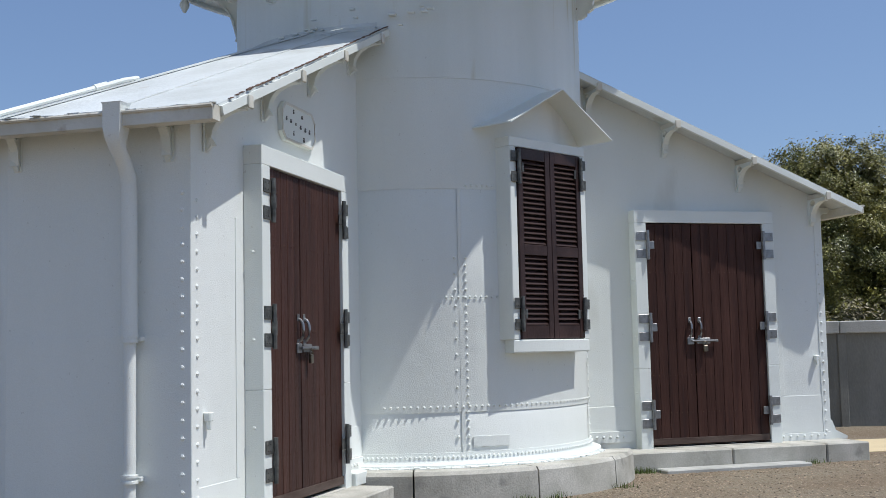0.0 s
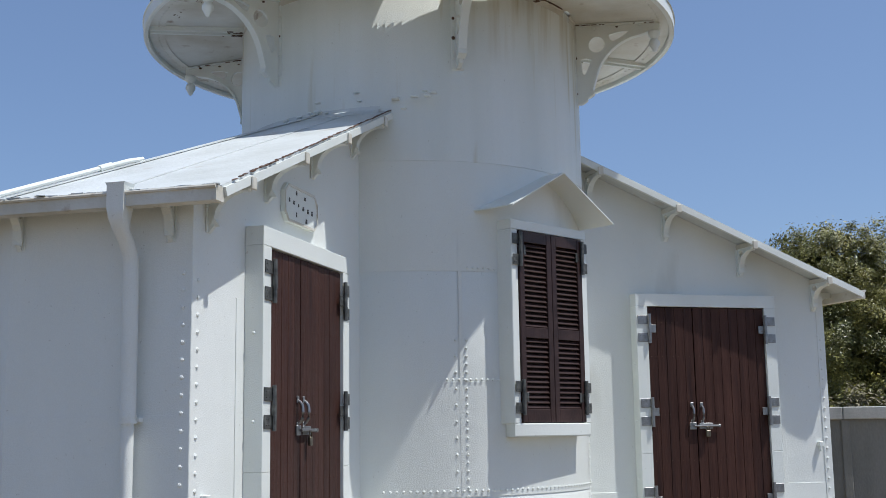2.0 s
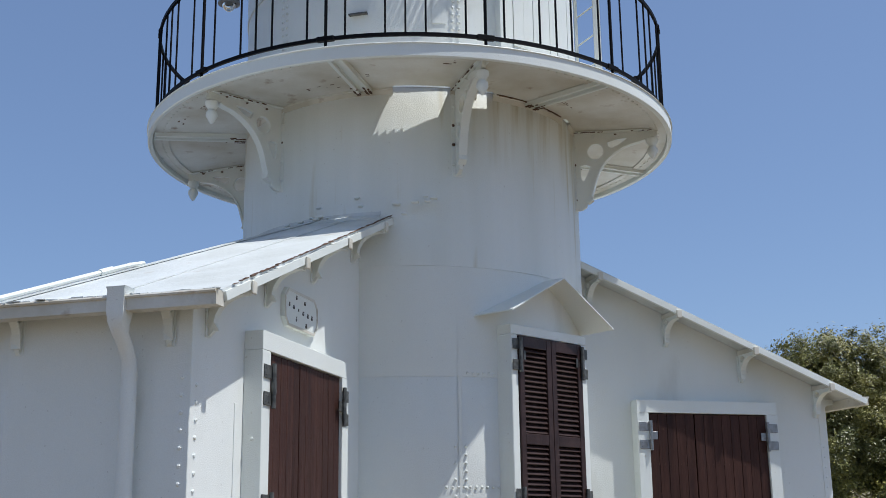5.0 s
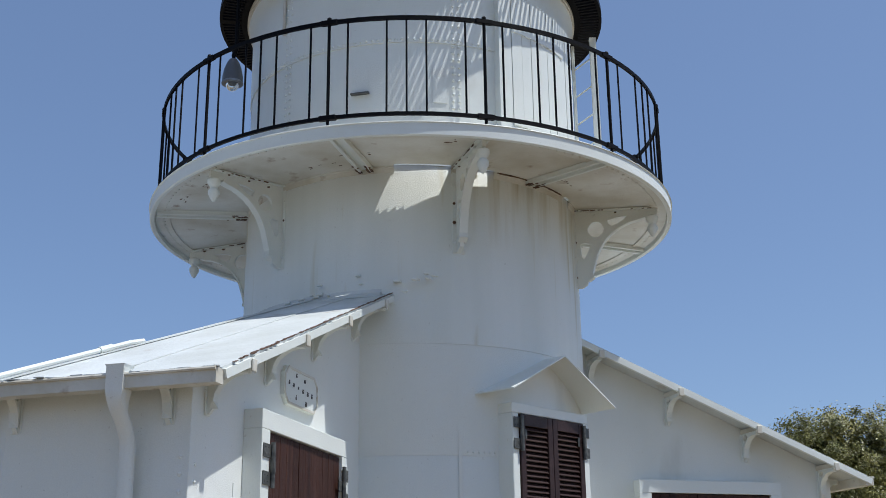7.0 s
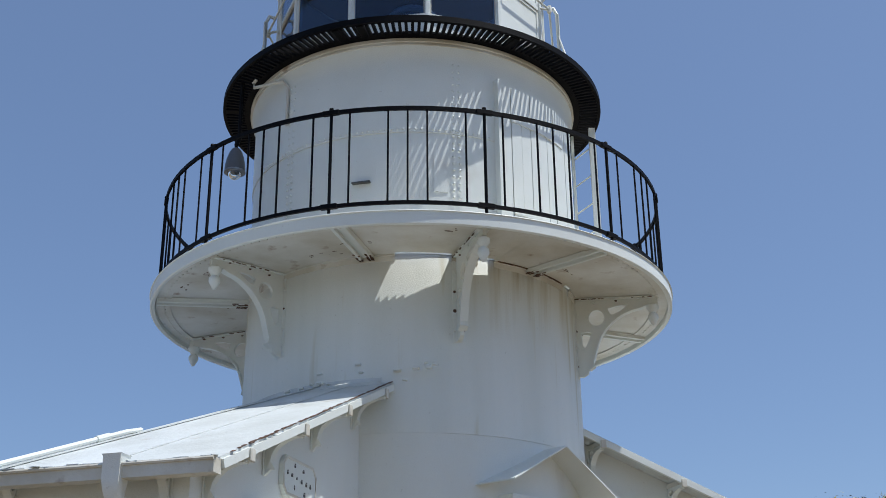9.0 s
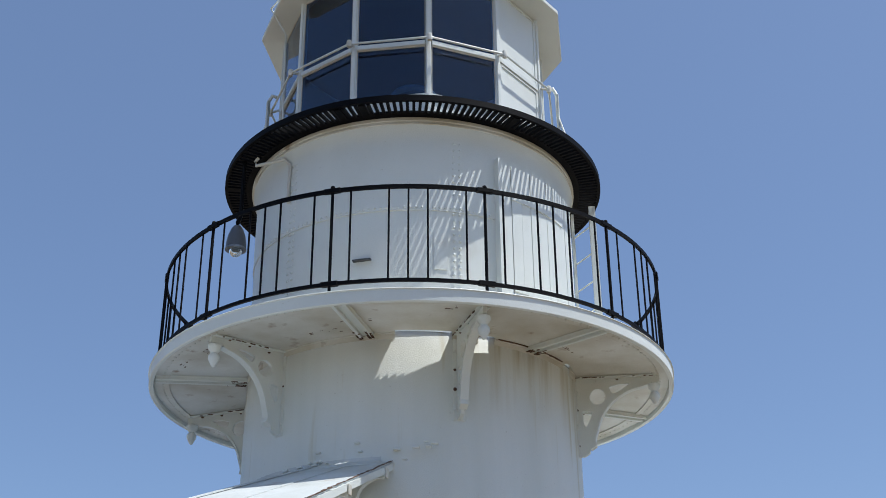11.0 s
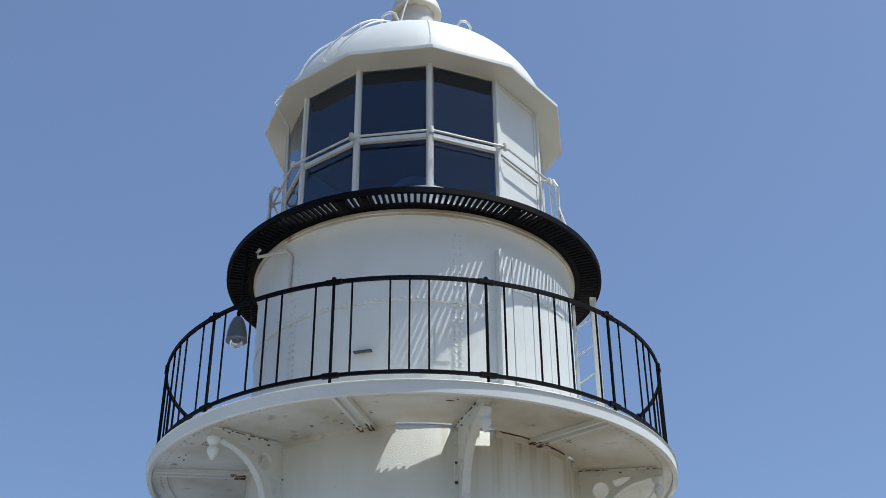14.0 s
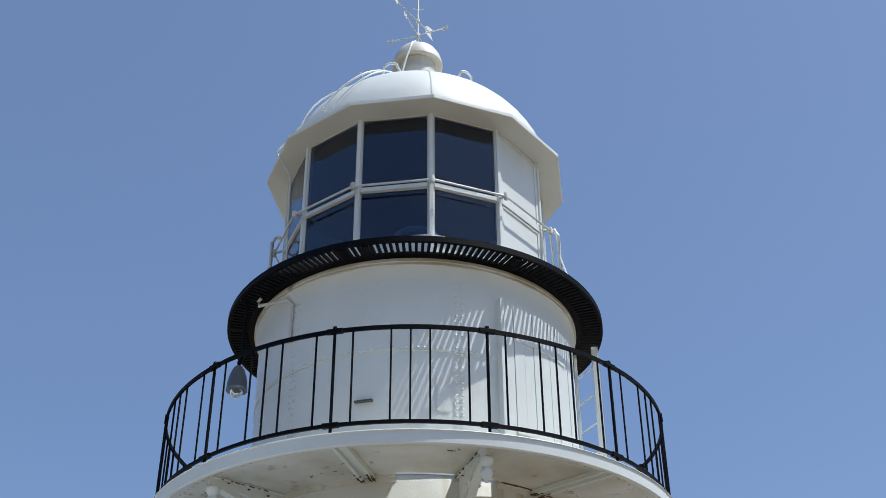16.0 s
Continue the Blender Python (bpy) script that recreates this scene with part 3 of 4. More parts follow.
# ---- doors ----
def hinge(m, flip, mat, parent, reach=0.115):
    """A tall parliament hinge: two tabs on the jamb, one on the leaf, a barrel between."""
    f = -1 if flip else 1
    bm = bmesh.new()
    xs = lambda a, b: (min(f * a, f * b), max(f * a, f * b))
    for z in (0.09, -0.09):
        box(bm, *xs(-reach, 0.0), -0.008, 0.0, z - 0.045, z + 0.045, 0.002, m=m)
    box(bm, *xs(0.0, 0.085), -0.008, 0.0, -0.04, 0.04, 0.002, m=m)
    tube(bm, [m @ Vector((f * 0.008, -0.02, -0.15)), m @ Vector((f * 0.008, -0.02, 0.15))], 0.017, 8)
    for z in (-0.05, 0.05):
        tube(bm, [m @ Vector((f * 0.008, -0.02, z - 0.004)), m @ Vector((f * 0.008, -0.02, z + 0.004))], 0.02, 8)
    places = [(m @ Vector((f * x, -0.008, z)), m.to_3x3() @ Vector((0, -1, 0))) for x in (-0.78 * reach, -0.43 * reach) for z in (0.11, 0.07, -0.07, -0.11)]
    rivet_heads(bm, places, 0.006)
    part("hinge", bm, mat, parent, "galvanised steel hinge" if mat is STEEL else "dark weathered iron hinge")


def double_door(name, frame_m, sgn, gap, label, iron):
    """A plank double door in a white box frame; x along the wall."""
    d = thing(name, label, "door", frame_m, kind="structure")
    x0, x1 = (-DOOR_S1, -DOOR_S0) if sgn < 0 else (DOOR_S0, DOOR_S1)
    z0, z1, j = DOOR_Z0, DOOR_Z1, 0.13
    jz0 = 0.262
    for a, b, nm in ((x0 - j, x0, "jamb"), (x1, x1 + j, "jamb")):
        for c, e in ((jz0, 1.075), (1.0765, z1)):
            bm = bmesh.new()
            box(bm, a, b, -0.135, 0.0, c, e, 0.003)
            part(nm, bm, WHITE, d)
    bm = bmesh.new()
    box(bm, x0 - j, x1 + j, -0.135, 0.0, z1 + 0.001, z1 + j, 0.003)
    part("head", bm, WHITE, d)
    bm = bmesh.new()
    box(bm, x0 + 0.002, x1 - 0.002, -0.14, 0.1, jz0, z0 - 0.012, 0.005)
    part("sill", bm, STONE, d)
    bm = bmesh.new()
    box(bm, x0 + 0.004, x1 - 0.004, -0.075, -0.04, z0, z1 - 0.004)
    part("backing_boards", bm, WOOD, d)
    xm = x0 + (x1 - x0) * gap
    random.seed(11)
    for a, b in ((x0 + 0.006, xm - 0.004), (xm + 0.004, x1 - 0.006)):
        n = max(2, round((b - a) / 0.108))
        for k in range(n):
            bm = bmesh.new()
            p, q = a + (b - a) * k / n + 0.0012, a + (b - a) * (k + 1) / n - 0.0012
            y = -0.112 + random.uniform(-0.002, 0.002)
            box(bm, p, q, y, -0.078, z0 + 0.01 + random.uniform(0, 0.008), z1 - 0.006, 0.003)
            part("plank", bm, WOOD, d)
    bm = bmesh.new()
    box(bm, x0 + 0.008, x1 - 0.008, -0.122, -0.116, z0 + 0.012, z0 + 0.075, 0.002)
    part("weather_board", bm, FADED, d, "worn greyish weather board along the foot")
    bm = bmesh.new()
    rivet_heads(bm, [((e, -0.068, z), (f, 0, 0)) for e, f in ((x0 - j, -1), (x1 + j, 1)) for z in (0.83, 1.40, 1.98)], 0.014)
    part("bolts", bm, WHITE, d, kind="stuff")
    spots = []
    for z in (0.62, 1.0, 1.46, 2.05, 2.4):
        for k in range(22):
            spots.append(((x0 + 0.04 + (x1 - x0 - 0.08) * k / 21, -0.1145, z), (0, -1, 0)))
    bm = bmesh.new()
    rivet_heads(bm, spots, 0.0045)
    part("nails", bm, RUST, d, "small nail heads in rows", kind="stuff")
    for z in (2.335, 1.49, 0.61):
        hinge(pose(x0, -0.137, z), False, iron, d)
        hinge(pose(x1, -0.137, z), True, iron, d)
    for x in (xm - 0.055, xm + 0.055):
        bm = bmesh.new()
        pts = [(x, -0.114, 1.39), (x, -0.135, 1.40), (x, -0.152, 1.425), (x, -0.156, 1.47), (x, -0.152, 1.515), (x, -0.135, 1.54), (x, -0.114, 1.55)]
        tube(bm, pts, 0.012, 8)
        box(bm, x - 0.017, x + 0.017, -0.121, -0.112, 1.355, 1.405, 0.003)
        box(bm, x - 0.017, x + 0.017, -0.121, -0.112, 1.535, 1.585, 0.003)
        part("pull_handle", bm, STEEL, d, "bowed steel pull handle", smooth=True)
    bm = bmesh.new()
    tube(bm, [(xm - 0.05, -0.14, 1.345), (xm + 0.235, -0.14, 1.345)], 0.012, 8)
    box(bm, xm - 0.09, xm - 0.015, -0.128, -0.112, 1.31, 1.38, 0.004)
    box(bm, xm + 0.02, xm + 0.17, -0.128, -0.112, 1.315, 1.375, 0.004)
    box(bm, xm + 0.225, xm + 0.25, -0.152, -0.128, 1.33, 1.36, 0.004)
    bolt = part("sliding_bolt", bm, STEEL, d, "steel sliding bolt", smooth=True)
    bm = bmesh.new()
    tube(bm, [(xm + 0.10 + 0.022 * math.cos(t), -0.15, 1.30 + 0.04 * math.sin(t)) for t in (0, 0.6, 1.2, 1.57, 1.94, 2.54, 3.14)], 0.006, 6)
    box(bm, xm + 0.075, xm + 0.125, -0.162, -0.138, 1.235, 1.30, 0.006)
    part("padlock", bm, BRASS, bolt, "small brass padlock")
    return d


double_door("door_1", FRAME_L, -1, 0.41, "closed dark brown plank double door with dark iron hinges", IRON)
double_door("door_2", FRAME_R, 1, 0.385, "closed dark brown plank double door in a white frame", STEEL)

# ---- tower ----
SEAM = -75.95                                   # heading of the plates' upright seam; all parts repeat every 30 degrees
tower = thing("lighthouse_tower", "white-painted riveted iron lighthouse tower on a stone plinth", "lighthouse")
courses = [(0.34, 0.81), (0.81, 1.732), (1.732, 2.69), (2.69, 3.641), (3.641, 5.27)]
for k, (z0, z1) in enumerate(courses):
    bm = bmesh.new()
    r = R_TOWER + (0.012 if k == 4 else 0.005 if k % 2 else 0.0)
    lathe(bm, [(r - 0.012, z0 - 0.02), (r, z0 - 0.02), (r, z1 - (0.0 if k % 2 else 0.02)), (r - 0.012, z1)], 144)
    part("shell_course", bm, STREAK if k == 4 else WALL, tower, smooth=True)
bm = bmesh.new()
lathe(bm, [(R_TOWER, 0.46), (R_TOWER + 0.014, 0.46), (R_TOWER + 0.018, 0.40), (R_TOWER + 0.04, 0.372), (R_TOWER + 0.10, 0.366), (R_TOWER + 0.105, Z_PLINTH - 0.01), (R_TOWER, Z_PLINTH - 0.01)], 144)
part("base_flange", bm, WHITE, tower, smooth=True)
for a, z0, z1 in ((SEAM, 0.46, 3.64), (SEAM + 60, 0.46, 3.64)):
    bm = bmesh.new()
    lathe(bm, [(R_TOWER, z0), (R_TOWER + 0.007, z0), (R_TOWER + 0.007, z1), (R_TOWER, z1)], 2, a - 0.9, a + 0.15)
    part("seam_strip", bm, WALL, tower, smooth=True)
spots = []
on = lambda a, z, lift=0.008, r=R_TOWER: (polar(r + lift, a, z), polar(1, a))
for k in range(96):
    spots.append(on(-112 + k * 1.35, 0.425, 0.016))
for k in range(48):
    spots.append(on(-99 + k * 1.9, 0.835, 0.004))
for k in range(11):
    spots.append(on(-80.6 + k * 1.75, 1.75, 0.006))
for k in range(24):
    spots.append(on(SEAM + 1.2, 0.52 + k * 0.068, 0.003))
    if k % 2:
        spots.append(on(SEAM - 2.0, 0.52 + k * 0.068, 0.003))
    spots.append(on(SEAM + 62, 0.52 + k * 0.068, 0.006))
for k in range(18):
    spots.append(on(-74 + k * 1.7, 2.70, 0.003))
bm = bmesh.new()
rivet_heads(bm, spots, 0.0138)
part("rivets", bm, WALL, tower, "rows of domed white-painted rivets", kind="stuff")
bm = bmesh.new()
lathe(bm, [(R_TOWER, 0.50), (R_TOWER + 0.010, 0.50), (R_TOWER + 0.010, 0.585), (R_TOWER, 0.585)], 8, -73.5, -62)
part("patch_plate", bm, WALL, tower, smooth=True)
bm = bmesh.new()
rivet_heads(bm, [on(-93.3, 3.678, 0.002)], 0.012)
part("bolt", bm, RUST, tower, "rusty bolt head")
bm = bmesh.new()
chips = random.Random(31)
for _ in range(150):
    a, w, h = chips.uniform(-112, -14), chips.uniform(0.008, 0.045), chips.uniform(0.004, 0.014)
    d = chips.uniform(0.01, 0.05)
    box(bm, -w, w, -d, 0.02, Z_PLINTH - 0.008, Z_PLINTH + h, 0.003, m=facing(a, R_TOWER + 0.105))
part("mortar_crumbs", bm, WHITE, tower, "rough whitewashed mortar along the foot", kind="stuff")
# lead flashing where the annex roof meets the tower
bm = bmesh.new()
lathe(bm, [(R_TOWER + 0.004, roof_z(R_TOWER) + 0.06), (R_TOWER + 0.010, roof_z(R_TOWER) + 0.06), (R_TOWER + 0.02, roof_z(R_TOWER) + 0.02), (R_TOWER + 0.12, roof_z(R_TOWER + 0.12) + 0.012), (R_TOWER + 0.12, roof_z(R_TOWER + 0.12) + 0.003)], 90, A_LEFT - SPAN - 8, A_LEFT + 8)
part("flashing", bm, ROOF, tower, "rough white roof flashing")
# small white lumps in a rising row on the tower's side
rnd = random.Random(2)
bm = bmesh.new()
for k in range(16):
    a = -113.5 + k * 0.95
    s, z = rnd.uniform(0.012, 0.03), 4.06 + 0.012 * k + rnd.uniform(-0.03, 0.04)
    box(bm, -s, s * rnd.uniform(0.8, 1.6), -0.04, 0.0, z - s * 0.4, z + s * 0.4, 0.006, m=facing(a, R_TOWER) @ pose(0, 0, 0, 0, rnd.uniform(-8, 8), 0))
part("flashing_crumbs", bm, WHITE, tower, "row of small white lumps on the tower above the roof", kind="stuff")
bm = bmesh.new()
SLOTS = ((-95.5, -78.0), (-69.5, -64.0), (-31.0, -26.0))       # stretches where the deck stops short of the drum
CLOSED = ((-78.0, -69.5), (-64.0, -31.0), (-26.0, 264.5))
for a0, a1 in CLOSED:
    lathe(bm, [(R_TOWER, 5.19), (R_TOWER + 0.018, 5.19), (R_TOWER + 0.020, 5.235), (R_TOWER + 0.035, 5.238), (R_TOWER + 0.035, Z_INNER)], max(6, int((a1 - a0) / 3)), a0, a1)
part("top_angle", bm, SOFFIT, tower, "rust-stained angle ring under the gallery", smooth=True)

# ---- shuttered window with its hood ----
WIN = facing(-46.35, 1.755)
window = thing("window_1", "closed dark brown louvred shutters in a white window frame", "window", WIN, kind="structure")
wz0, wz1, hw, fw = 1.385, 3.03, 0.43, 0.085
for a, b in ((-hw - fw, -hw), (hw, hw + fw)):
    bm = bmesh.new()
    box(bm, a, b, 0.0, 0.42, wz0 - 0.003, wz1 + 0.003, 0.006)
    part("window_frame", bm, WHITE, window)
bm = bmesh.new()
box(bm, -hw - fw, hw + fw, 0.0, 0.42, wz1 + 0.004, wz1 + 0.09, 0.006)
part("window_head", bm, WHITE, window)
bm = bmesh.new()
got = lathe(bm, [(1.60, wz0 - 0.115), (R_TOWER + 0.145, wz0 - 0.115), (R_TOWER + 0.15, wz0 - 0.105), (R_TOWER + 0.15, wz0 - 0.012), (R_TOWER + 0.145, wz0 - 0.004), (1.60, wz0 - 0.004)], 16, -90 - 16.3, -90 + 16.3, m=pose(0, 1.755, 0))
bm.faces.new(got[0]), bm.faces.new(got[-1])
part("window_sill", bm, WHITE, window)
# near-black sheet that paints the shade behind the louvres
bm = bmesh.new()
box(bm, -hw, hw, 0.05, 0.09, wz0, wz1)
part("back_panel", bm, DARK, window)
slat = bmesh.new()
box(slat, -0.152, 0.152, -0.005, 0.005, -0.021, 0.021, 0.002, m=pose(0, 0, 0, -38))
slat = finish(slat)
slat.materials.append(SHUTTER)
for side in (-1, 1):
    xc = side * hw / 2
    bm = bmesh.new()
    x0, x1 = xc - hw / 2 + 0.003, xc + hw / 2 - 0.003
    zm = 2.15
    box(bm, x0, x0 + 0.062, -0.016, 0.03, wz0 + 0.004, wz1 - 0.003, 0.004)
    box(bm, x1 - 0.062, x1, -0.016, 0.03, wz0 + 0.004, wz1 - 0.003, 0.004)
    for a, b in ((wz0 + 0.006, wz0 + 0.115), (zm - 0.045, zm + 0.045), (wz1 - 0.10, wz1 - 0.005)):
        box(bm, x0 + 0.062, x1 - 0.062, -0.013, 0.028, a, b, 0.003)
    leaf = part("shutter", bm, SHUTTER, window)
    for a, b in ((wz0 + 0.115, zm - 0.045), (zm + 0.045, wz1 - 0.10)):
        n = round((b - a) / 0.043)
        for k in range(n):
            part("slat", slat, SHUTTER, leaf, m=pose(xc, 0.008, a + (b - a) * (k + 0.5) / n))
for z in (2.86, 1.60):
    hinge(pose(-hw, -0.008, z), False, IRON, window, 0.078)
    hinge(pose(hw, -0.008, z), True, IRON, window, 0.078)
hood = thing("window_hood", "small white gabled metal hood over the shuttered window", "hood", facing(-45.6))
for side in (-1, 1):
    bm = bmesh.new()
    v = []
    for y, half in ((-1.925, 0.71), (-1.44, 0.74)):
        for dz in (0.0, -0.012):
            v.append([bm.verts.new((0, y, 3.575 + dz)), bm.verts.new((side * half, y, 3.20 + dz))])
    for a, b in ((0, 2), (1, 3), (0, 1), (2, 3)):
        bm.faces.new((v[a][0], v[a][1], v[b][1], v[b][0]))
    bm.faces.new((v[0][1], v[1][1], v[3][1], v[2][1]))
    part("hood_plate", bm, WHITE, hood)

# ---- gallery ----
gallery = thing("gallery", "white iron gallery deck on scroll brackets, rust-stained underneath", "gallery")
bm = bmesh.new()
for (a0, a1), r in [(s, 1.737 if s[0] < -80 else 1.728) for s in SLOTS] + [(s, R_TOWER - 0.02) for s in CLOSED]:
    n = max(4, int((a1 - a0) / 2.5))
    lathe(bm, [(r, Z_INNER), (R_GALLERY - 0.05, Z_SOFFIT), (R_GALLERY - 0.05, Z_DECK - 0.004), (r, Z_DECK - 0.004), (r, Z_INNER)], n, a0, a1)
bmesh.ops.remove_doubles(bm, verts=bm.verts, dist=0.0005)
part("deck", bm, SOFFIT, gallery, "white deck plates streaked and spotted with rust", smooth=True)
bm = bmesh.new()
lathe(bm, [(R_GALLERY - 0.045, Z_SOFFIT + 0.002), (R_GALLERY - 0.045, 5.15), (R_GALLERY - 0.012, 5.142), (R_GALLERY, 5.15), (R_GALLERY, Z_DECK - 0.012), (R_GALLERY + 0.012, Z_DECK - 0.006), (R_GALLERY + 0.008, Z_DECK), (R_GALLERY - 0.06, Z_DECK)], 144)
part("rim", bm, WHITE, gallery, smooth=True)
bm = bmesh.new()
lathe(bm, [(2.44, Z_SOFFIT + 0.012), (2.44, Z_SOFFIT - 0.008), (2.585, Z_SOFFIT - 0.012), (2.592, Z_SOFFIT - 0.004)], 144)
curb = part("rim_angle", bm, SOFFIT, gallery, "rusty angle ring inside the rim", smooth=True)
bm = bmesh.new()
rivet_heads(bm, [(polar(2.50, 2.0 * k, Z_SOFFIT - 0.010), (0, 0, -1)) for k in range(180)], 0.012)
part("bolts", bm, SOFFIT, curb, kind="stuff")

out = 0.80
web = [(0, 0.047), (out + 0.02, 0.004), (out + 0.02, -0.07), (out - 0.04, -0.09), (out - 0.10, -0.085)]
web += [(0.70 - 0.52 * math.sin(radians(t)) ** 1.0, -0.62 + 0.52 * math.cos(radians(t))) for t in range(6, 85, 9)]
web += [(0.16, -0.62), (0.17, -0.66), (0.12, -0.69), (0.11, -0.73), (0.06, -0.76), (0, -0.76)]
hole = arc(0.216, -0.170, 0.080, 0, 342, 19)
slot = [(0.335, -0.085), (0.42, -0.062), (0.54, -0.06), (0.45, -0.12), (0.38, -0.15), (0.345, -0.13)]
slot2 = [(0.06, -0.31), (0.12, -0.30), (0.16, -0.32), (0.13, -0.40), (0.09, -0.47), (0.065, -0.44)]


def gallery_bracket(deg):
    m = facing(deg, R_TOWER + 0.004) @ pose(0, 0, Z_SOFFIT - 0.002)
    bm = bmesh.new()
    plate(bm, web, 0.035, (hole, slot, slot2), m=m @ FIN)
    b = part("bracket", bm, WHITE, gallery, "white iron scroll bracket with rusty bolts", smooth=True)
    bm = bmesh.new()
    box(bm, -0.055, 0.055, -0.014, 0.0, -0.77, 0.0, 0.003, m=m)
    box(bm, -0.055, 0.055, -out, -0.014, -0.005, 0.009, 0.003, m=m @ pose(0, 0, 0.036, 3.2))
    curve = [m @ Vector((0, -x, y)) for x, y in web[4:17]]
    tube(bm, curve, 0, flat=(0.075, 0.02))
    part("flange", bm, WHITE, b)
    bm = bmesh.new()
    prof = [(0.0, -0.30), (0.018, -0.29), (0.03, -0.265), (0.052, -0.225), (0.05, -0.19), (0.03, -0.165), (0.045, -0.145), (0.06, -0.12), (0.06, -0.09), (0.035, -0.075), (0.0, -0.07)]
    lathe(bm, prof, 12, m=m @ pose(0, -out + 0.03, 0))
    part("finial", bm, WHITE, b, "turned white drop finial", smooth=True)
    bm = bmesh.new()
    inner = [(m @ Vector((sx * 0.038, -0.016, z)), m.to_3x3() @ Vector((0, -1, 0))) for sx in (-1, 1) for z in (-0.12, -0.3, -0.48, -0.66)]
    inner += [(m @ Vector((sx * 0.038, -y, -0.015)), Vector((0, 0, -1))) for sx in (-1, 1) for y in (0.2, 0.42, 0.64)]
    mixed = random.Random(int(deg * 10))
    sound = [p for p in inner if mixed.random() < 0.45]
    rivet_heads(bm, sound, 0.017)
    part("bolts", bm, WHITE, b, kind="stuff")
    bm = bmesh.new()
    for p in inner:
        if p not in sound:
            rivet_heads(bm, [p], mixed.uniform(0.010, 0.019))
    for _ in range(18):
        y, sx = mixed.uniform(0.03, 0.78), mixed.choice((-1, 1))
        w, h = mixed.uniform(0.002, 0.006), mixed.uniform(0.006, 0.03)
        z = 0.036 - 0.056 * y - 0.006
        box(bm, sx * 0.055 - w, sx * 0.055 + w, -y - h, -y + h, z - 0.004, z + 0.003, m=m)
    part("rusty_bolts", bm, RUST, b, "rusty bolt heads and flakes", kind="stuff")


for k in range(6):
    gallery_bracket(SEAM + 60 * k)
    a = (SEAM + 26.75, SEAM + 90, SEAM + 150, SEAM + 210, SEAM + 270, SEAM + 331.85)[k]
    m = facing(a) @ pose(0, 0, Z_SOFFIT)
    bm = bmesh.new()
    fall = m @ pose(0, -2.14, 0.022, 2.9) @ pose(0, 2.14, 0)
    for x in (-0.065, 0.035):
        box(bm, x, x + 0.03, -(R_GALLERY - 0.06), -(R_TOWER + 0.01), -0.048, -0.002, 0.003, m=fall)
    box(bm, -0.07, 0.07, -(R_GALLERY - 0.06), -(R_TOWER + 0.01), -0.016, -0.002, 0.002, m=fall)
    part("beam", bm, WHITE, gallery, "white radial deck beam with rust at its foot")
    bm = bmesh.new()
    flakes = random.Random(40 + k)
    for _ in range(26):
        x, y = flakes.choice((-0.064, -0.036, 0.036, 0.064)) + flakes.gauss(0, 0.004), 0.02 + abs(flakes.gauss(0, 0.07))
        w, h = flakes.uniform(0.003, 0.010), flakes.uniform(0.006, 0.026)
        box(bm, x - w, x + w, -R_TOWER - 0.012 - y - h, -R_TOWER - 0.012 - y + h, -0.0515, -0.045, m=fall)
    part("rust_scab", bm, RUST, gallery, "flaking rust on the beam's foot", kind="stuff")

# flaking rust where the soffit meets the tower and along the rim
bm = bmesh.new()
flakes = random.Random(77)
for _ in range(46):
    a = flakes.uniform(-62, -34)
    w, h = flakes.uniform(0.006, 0.05), flakes.uniform(0.002, 0.007)
    z = Z_INNER - 0.004 + flakes.uniform(-0.004, 0.001)
    box(bm, -w, w, -0.012, 0.0, z - h, z + h, m=facing(a, R_TOWER + 0.035))
for _ in range(9):
    a0, r0 = flakes.uniform(-170, -118) if flakes.random() < 0.65 else flakes.uniform(-118, -20), flakes.uniform(1.86, 2.4)
    for _ in range(flakes.randint(3, 9)):
        a, r = a0 + flakes.gauss(0, 3.0), r0 + flakes.gauss(0, 0.02)
        z = Z_INNER + (Z_SOFFIT - Z_INNER) * (r - 1.7) / 0.886
        w, h = flakes.uniform(0.004, 0.020), flakes.uniform(0.002, 0.008)
        box(bm, -w, w, -h, h, z - 0.003, z + 0.002, m=facing(a, r))
part("flaking_rust", bm, RUST, gallery, "scattered rust under the deck", kind="stuff")

# ---- railing ----
R_RAIL, RAIL_LO, RAIL_HI = 2.565, 5.366, 6.258
railing = thing("gallery_railing", "black iron railing round the gallery", "railing")
ring = lambda r, z, n=180: [polar(r, 360 * i / n, z) for i in range(n)]
for z, f in ((RAIL_LO, (0.02, 0.032)), (RAIL_HI, (0.024, 0.036))):
    bm = bmesh.new()
    tube(bm, ring(R_RAIL, z), 0, closed=True, flat=f)
    part("rail", bm, BLACK, railing)
post = bmesh.new()
tube(post, [(0, 0, 5.262), (0, 0, RAIL_HI + 0.02)], 0.0145, 8)
lathe(post, [(0.0, RAIL_HI + 0.055), (0.018, RAIL_HI + 0.045), (0.022, RAIL_HI + 0.03), (0.014, RAIL_HI + 0.018)], 8)
for z in (RAIL_LO, RAIL_HI):
    box(post, -0.02, 0.02, -0.075, 0.075, z - 0.022, z + 0.022, 0.004)
post = finish(post)
post.materials.append(BLACK)
baluster = bmesh.new()
tube(baluster, [(0, 0, RAIL_LO), (0, 0, RAIL_HI)], 0.0095, 6)
baluster = finish(baluster)
baluster.materials.append(BLACK)
for k in range(12):
    a = SEAM + 30 * k
    part("post", post, BLACK, railing, m=pose(*polar(R_RAIL, a), 0, 0, a))
    for j in (1, 3, 4, 5, 7):
        b = a + 3.75 * j
        part("baluster", baluster, BLACK, railing, m=pose(*polar(R_RAIL, b), 0, 0, b))

